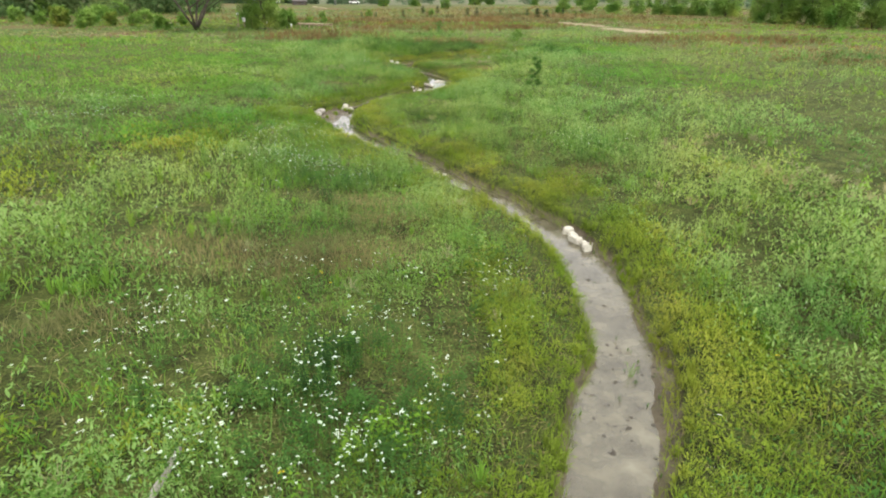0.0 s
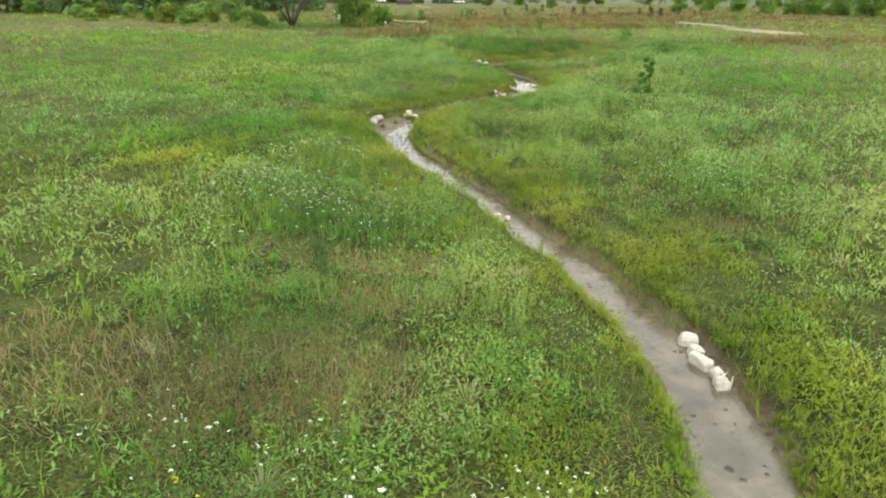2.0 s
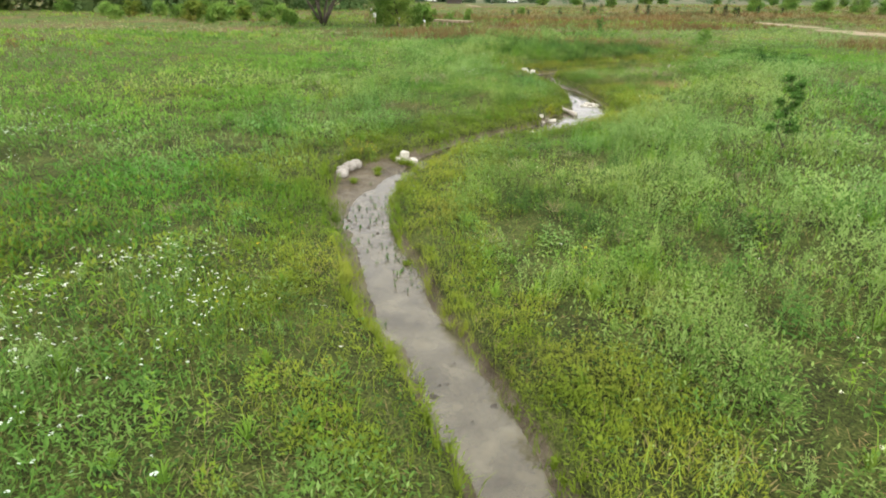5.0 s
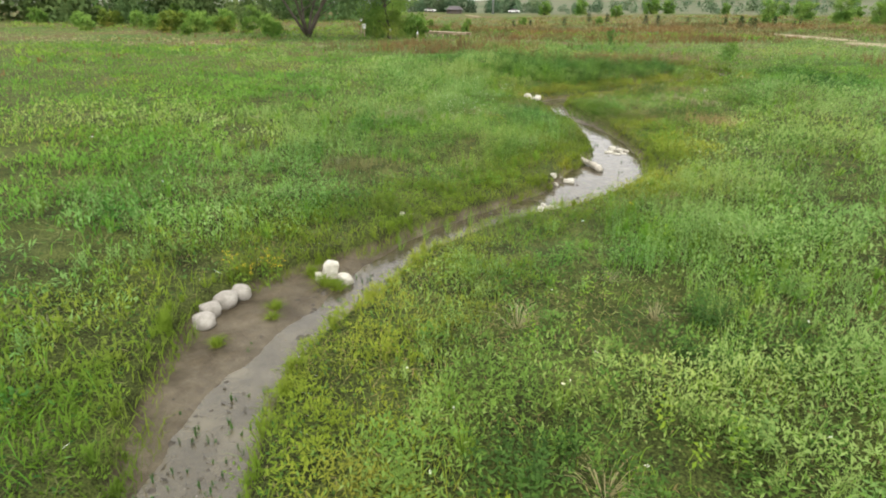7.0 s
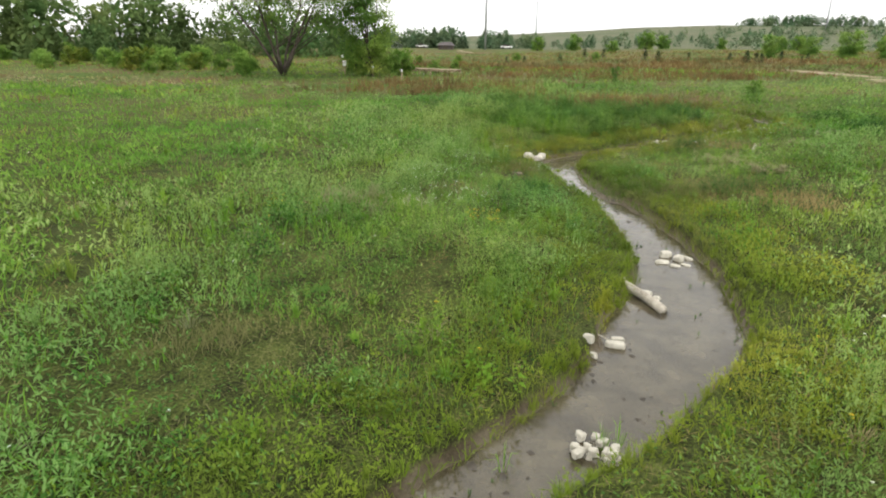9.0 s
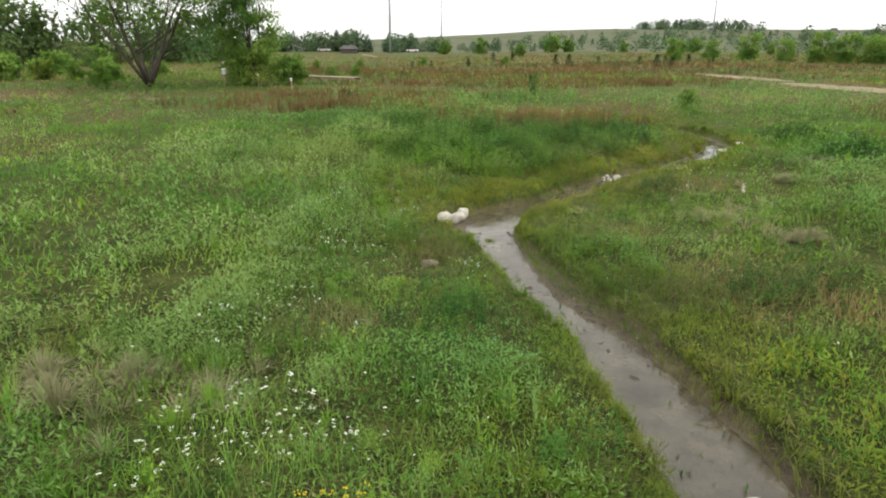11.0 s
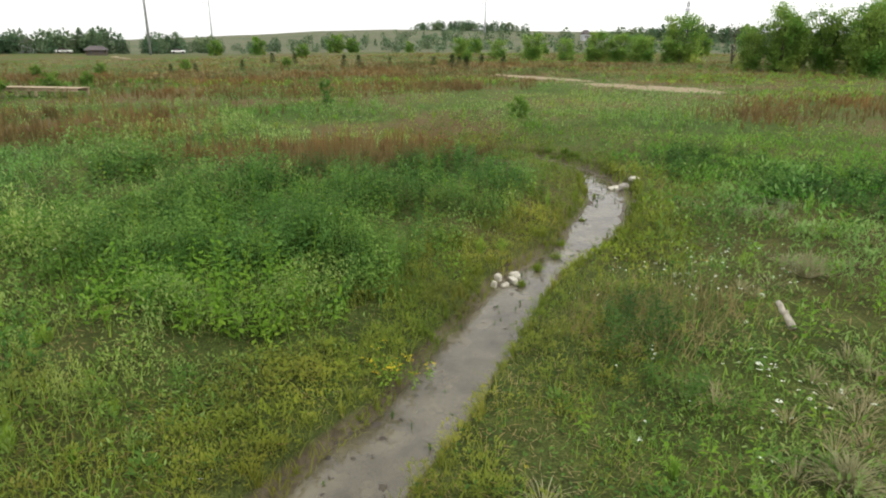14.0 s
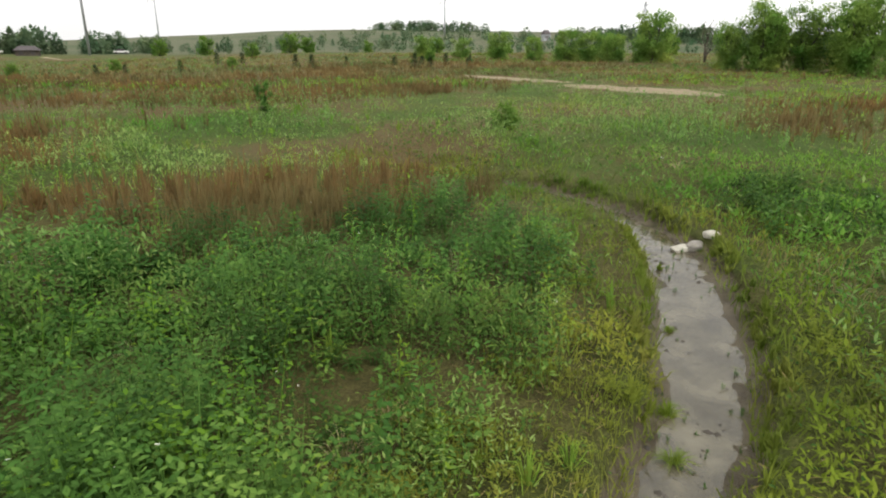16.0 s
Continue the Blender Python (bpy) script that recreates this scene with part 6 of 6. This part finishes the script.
def nest_box(x, y, high, size, label):
    root = new("nest_box")
    bm = bmesh.new()
    box(bm, (0.09, 0.09, high), pose(0, 0, high / 2), 0.01)
    part("post", bm, TIMBER, root, "grey wooden post")
    bm = bmesh.new()
    box(bm, (size, size, size * 1.5), pose(0, -0.05, high + size * 0.4), 0.01)
    part("house", bm, WHITE, root)
    bm = bmesh.new()
    box(bm, (size * 1.25, size * 1.35, 0.04), pose(0, -0.08, high + size * 1.2, 12), 0.008)
    part("roof", bm, WHITE, root)
    bm = bmesh.new()
    bmesh.ops.create_cone(bm, cap_ends=True, segments=12, radius1=size * 0.14, radius2=size * 0.14, depth=0.02, matrix=pose(0, -0.055 - size / 2, high + size * 0.6, 90))
    part("entrance_hole", bm, ROOF, root)
    root.matrix_world = pose(x, y, height(x, y) - 0.05, 0, 3, -20)
    return tagged(root, label, "nest box", "nest boxes")


nest_box(-27.9, 87.7, 1.2, 0.27, "white bird nest box on a leaning wooden post")
nest_box(-30.6, 93.5, 1.75, 0.16, "small white nest box on a thin post")
nest_box(-20.6, 84.0, 0.8, 0.12, "little white nest box before the thicket")
nest_box(-24.6, 87.0, 0.95, 0.13, "little white nest box before the thicket")


def mast(x, y, high, r0, label):
    root = new("utility_pole")
    part_np("pole", tube([(0, 0, 0), (0, 0, high * 0.5), (0, 0, high)], [r0, r0 * 0.8, r0 * 0.55], 10), STEEL, root)
    for i, u in enumerate((0.99, 0.9, 0.81)):
        s = 1 if i % 2 else -1
        part_np("arm", tube([(0, 0, u * high), (s * r0 * 9, 0, u * high + 0.4)], [r0 * 0.35, r0 * 0.2], 6), STEEL, root)
        part_np("insulator", tube([(s * r0 * 9, 0, u * high + 0.4), (s * r0 * 9, 0, u * high - r0 * 3)], [r0 * 0.25, r0 * 0.25], 6), STEEL, root)
    root.matrix_world = pose(x, y, height(x, y) - 0.3, 0, 0, 30)
    return tagged(root, label, "utility pole", "power line")


mast(-42.3, 240.7, 34, 0.36, "tall grey steel power pole beyond the field")
mast(-32.4, 302.9, 21, 0.26, "grey steel power pole beyond the field")
mast(118.5, 446.6, 24, 0.5, "pale steel power pole on the far slope")


def pylon(x, y, high):
    root = new("lattice_pylon")
    legs = [(-1, -1), (1, -1), (1, 1), (-1, 1)]
    for a, b in legs:
        part_np("leg", tube([(a * high * 0.10, b * high * 0.10, 0), (a * 0.4, b * 0.4, high)], [0.22, 0.14], 5), STEEL, root)
    for k in range(6):
        z, w = high * k / 6, high * 0.10 * (1 - k / 6) + 0.4 * k / 6
        z2, w2 = high * (k + 1) / 6, high * 0.10 * (1 - (k + 1) / 6) + 0.4 * (k + 1) / 6
        part_np("brace", join([tube([(a[0] * w, a[1] * w, z), (b[0] * w2, b[1] * w2, z2)], [0.12, 0.12], 4) for a, b in zip(legs, legs[1:] + legs[:1])]), STEEL, root)
    for z in (0.78, 0.93):
        part_np("arm", tube([(-high * 0.18, 0, high * z), (high * 0.18, 0, high * z)], [0.16, 0.16], 5), STEEL, root)
    root.matrix_world = pose(x, y, height(x, y) - 0.2, 0, 0, 25)
    return tagged(root, "steel lattice power pylon on the distant ridge", "pylon", "power line")


pylon(259, 439, 24)


def shelter(x, y, w, dpt, high, turn, label, wall_mat, name="house"):
    root = new(name)
    bm = bmesh.new()
    box(bm, (w * 0.86, dpt * 0.8, high * 0.6), pose(0, 0, high * 0.3))
    part("wall", bm, wall_mat, root)
    bm = bmesh.new()
    vs = [bm.verts.new(p) for p in ((-w / 2, -dpt / 2, high * 0.58), (w / 2, -dpt / 2, high * 0.58), (w / 2, dpt / 2, high * 0.58), (-w / 2, dpt / 2, high * 0.58), (-w * 0.28, 0, high), (w * 0.28, 0, high))]
    for f in ((0, 1, 5, 4), (1, 2, 5), (2, 3, 4, 5), (3, 0, 4), (3, 2, 1, 0)):
        bm.faces.new([vs[i] for i in f])
    part("roof", bm, ROOF, root)
    for k in (-1, 1):
        bm = bmesh.new()
        box(bm, (w * 0.16, 0.08, high * 0.25), pose(k * w * 0.22, -dpt * 0.41, high * 0.33))
        part("window", bm, ROOF, root)
    bm = bmesh.new()
    box(bm, (w * 0.12, 0.08, high * 0.45), pose(0, -dpt * 0.41, high * 0.23))
    part("door", bm, BARK, root)
    root.matrix_world = pose(x, y, height(x, y) - 0.1, 0, 0, turn)
    return tagged(root, label, "house")


shelter(-51.1, 221.9, 5.4, 5.0, 2.4, 10, "small dark-roofed shelter at the wood's edge", BARK, "park_shelter")
shelter(-80.3, 254.7, 8.0, 7.0, 5.0, -15, "pale house between the trees", SIDING)
shelter(166.8, 400.0, 5.0, 5.0, 6.0, 5, "grey hilltop building with a dark roof", SIDING)


def car(x, y, turn, label):
    root = new("car")
    bm = bmesh.new()
    box(bm, (4.3, 1.75, 0.62), pose(0, 0, 0.62), 0.15)
    part("body", bm, WHITE, root)
    bm = bmesh.new()
    g = bmesh.ops.create_cube(bm, size=1.0, matrix=pose(-0.15, 0, 1.16) @ Matrix.Diagonal((2.4, 1.5, 0.55, 1)))
    for v in g["verts"]:
        if v.co.z > 1.2:
            v.co.x = -0.15 + (v.co.x + 0.15) * 0.72
    part("cabin", bm, ROOF, root, "dark glazed cabin")
    for a in (-1.3, 1.3):
        for b in (-0.8, 0.8):
            bm = bmesh.new()
            bmesh.ops.create_cone(bm, cap_ends=True, segments=16, radius1=0.33, radius2=0.33, depth=0.22, matrix=pose(a, b, 0.33, 90))
            part("wheel", bm, ROOF, root)
    root.matrix_world = pose(x, y, height(x, y), 0, 0, turn)
    return tagged(root, label, "car")


car(-38.7, 264.0, 5, "white parked car beyond the field")
car(-66, 246.0, -8, "white parked car near the houses")


# pale gravel footpath on the far side of the boardwalk
def footpath(pts, wide, name, mat, label):
    c = spline([(x, y, wide, 0, 0) for x, y in pts], 10)
    t = np.gradient(c[:, :2], axis=0)
    t /= np.linalg.norm(t, axis=1)[:, None]
    nn = np.stack([-t[:, 1], t[:, 0]], axis=1)
    w = wide / 2 * (1 + 0.35 * waves(c[:, 0], c[:, 1], 1.5, 171))[:, None] * np.sqrt(np.sin(np.pi * np.linspace(0.03, 0.97, len(c))))[:, None]
    rows = [c[:, :2] + nn * w * k for k in (1, 0.4, -0.4, -1)]
    v = np.stack([np.column_stack([p, lie(p[:, 0], p[:, 1]) + (0.06 if 0 < j < 3 else -0.03)]) for j, p in enumerate(rows)], axis=1)
    n = len(c)
    i = np.arange(n - 1)[:, None] * 4 + np.arange(3)[None]
    q = np.stack([i, i + 1, i + 5, i + 4], axis=-1).reshape(-1, 4)
    return tagged(new(name, mesh_np(name, v.reshape(-1, 3), q, mat)), label, "path", kind="structure")


footpath([(-21, 106), (-18.6, 111), (-18.0, 116), (-16.0, 119)], 1.1, "path_gravel", SAND, "pale gravel footpath through the field")
footpath([(-33, 176), (-36, 184), (-40, 192), (-41, 200)], 1.6, "path_gravel_far", SAND, "pale gravel footpath through the field")
footpath([(18.5, 111.5), (21.0, 107.5), (23.5, 103.0), (25.0, 100.5)], 3.6, "bare_strip", SAND, "strip of bare pale soil and stubble in the field")
footpath([(23.0, 98.0), (25.5, 94.5), (27.6, 90.5), (29.0, 86.5)], 7.0, "bare_strip_near", SAND, "strip of bare pale soil and stubble in the field")
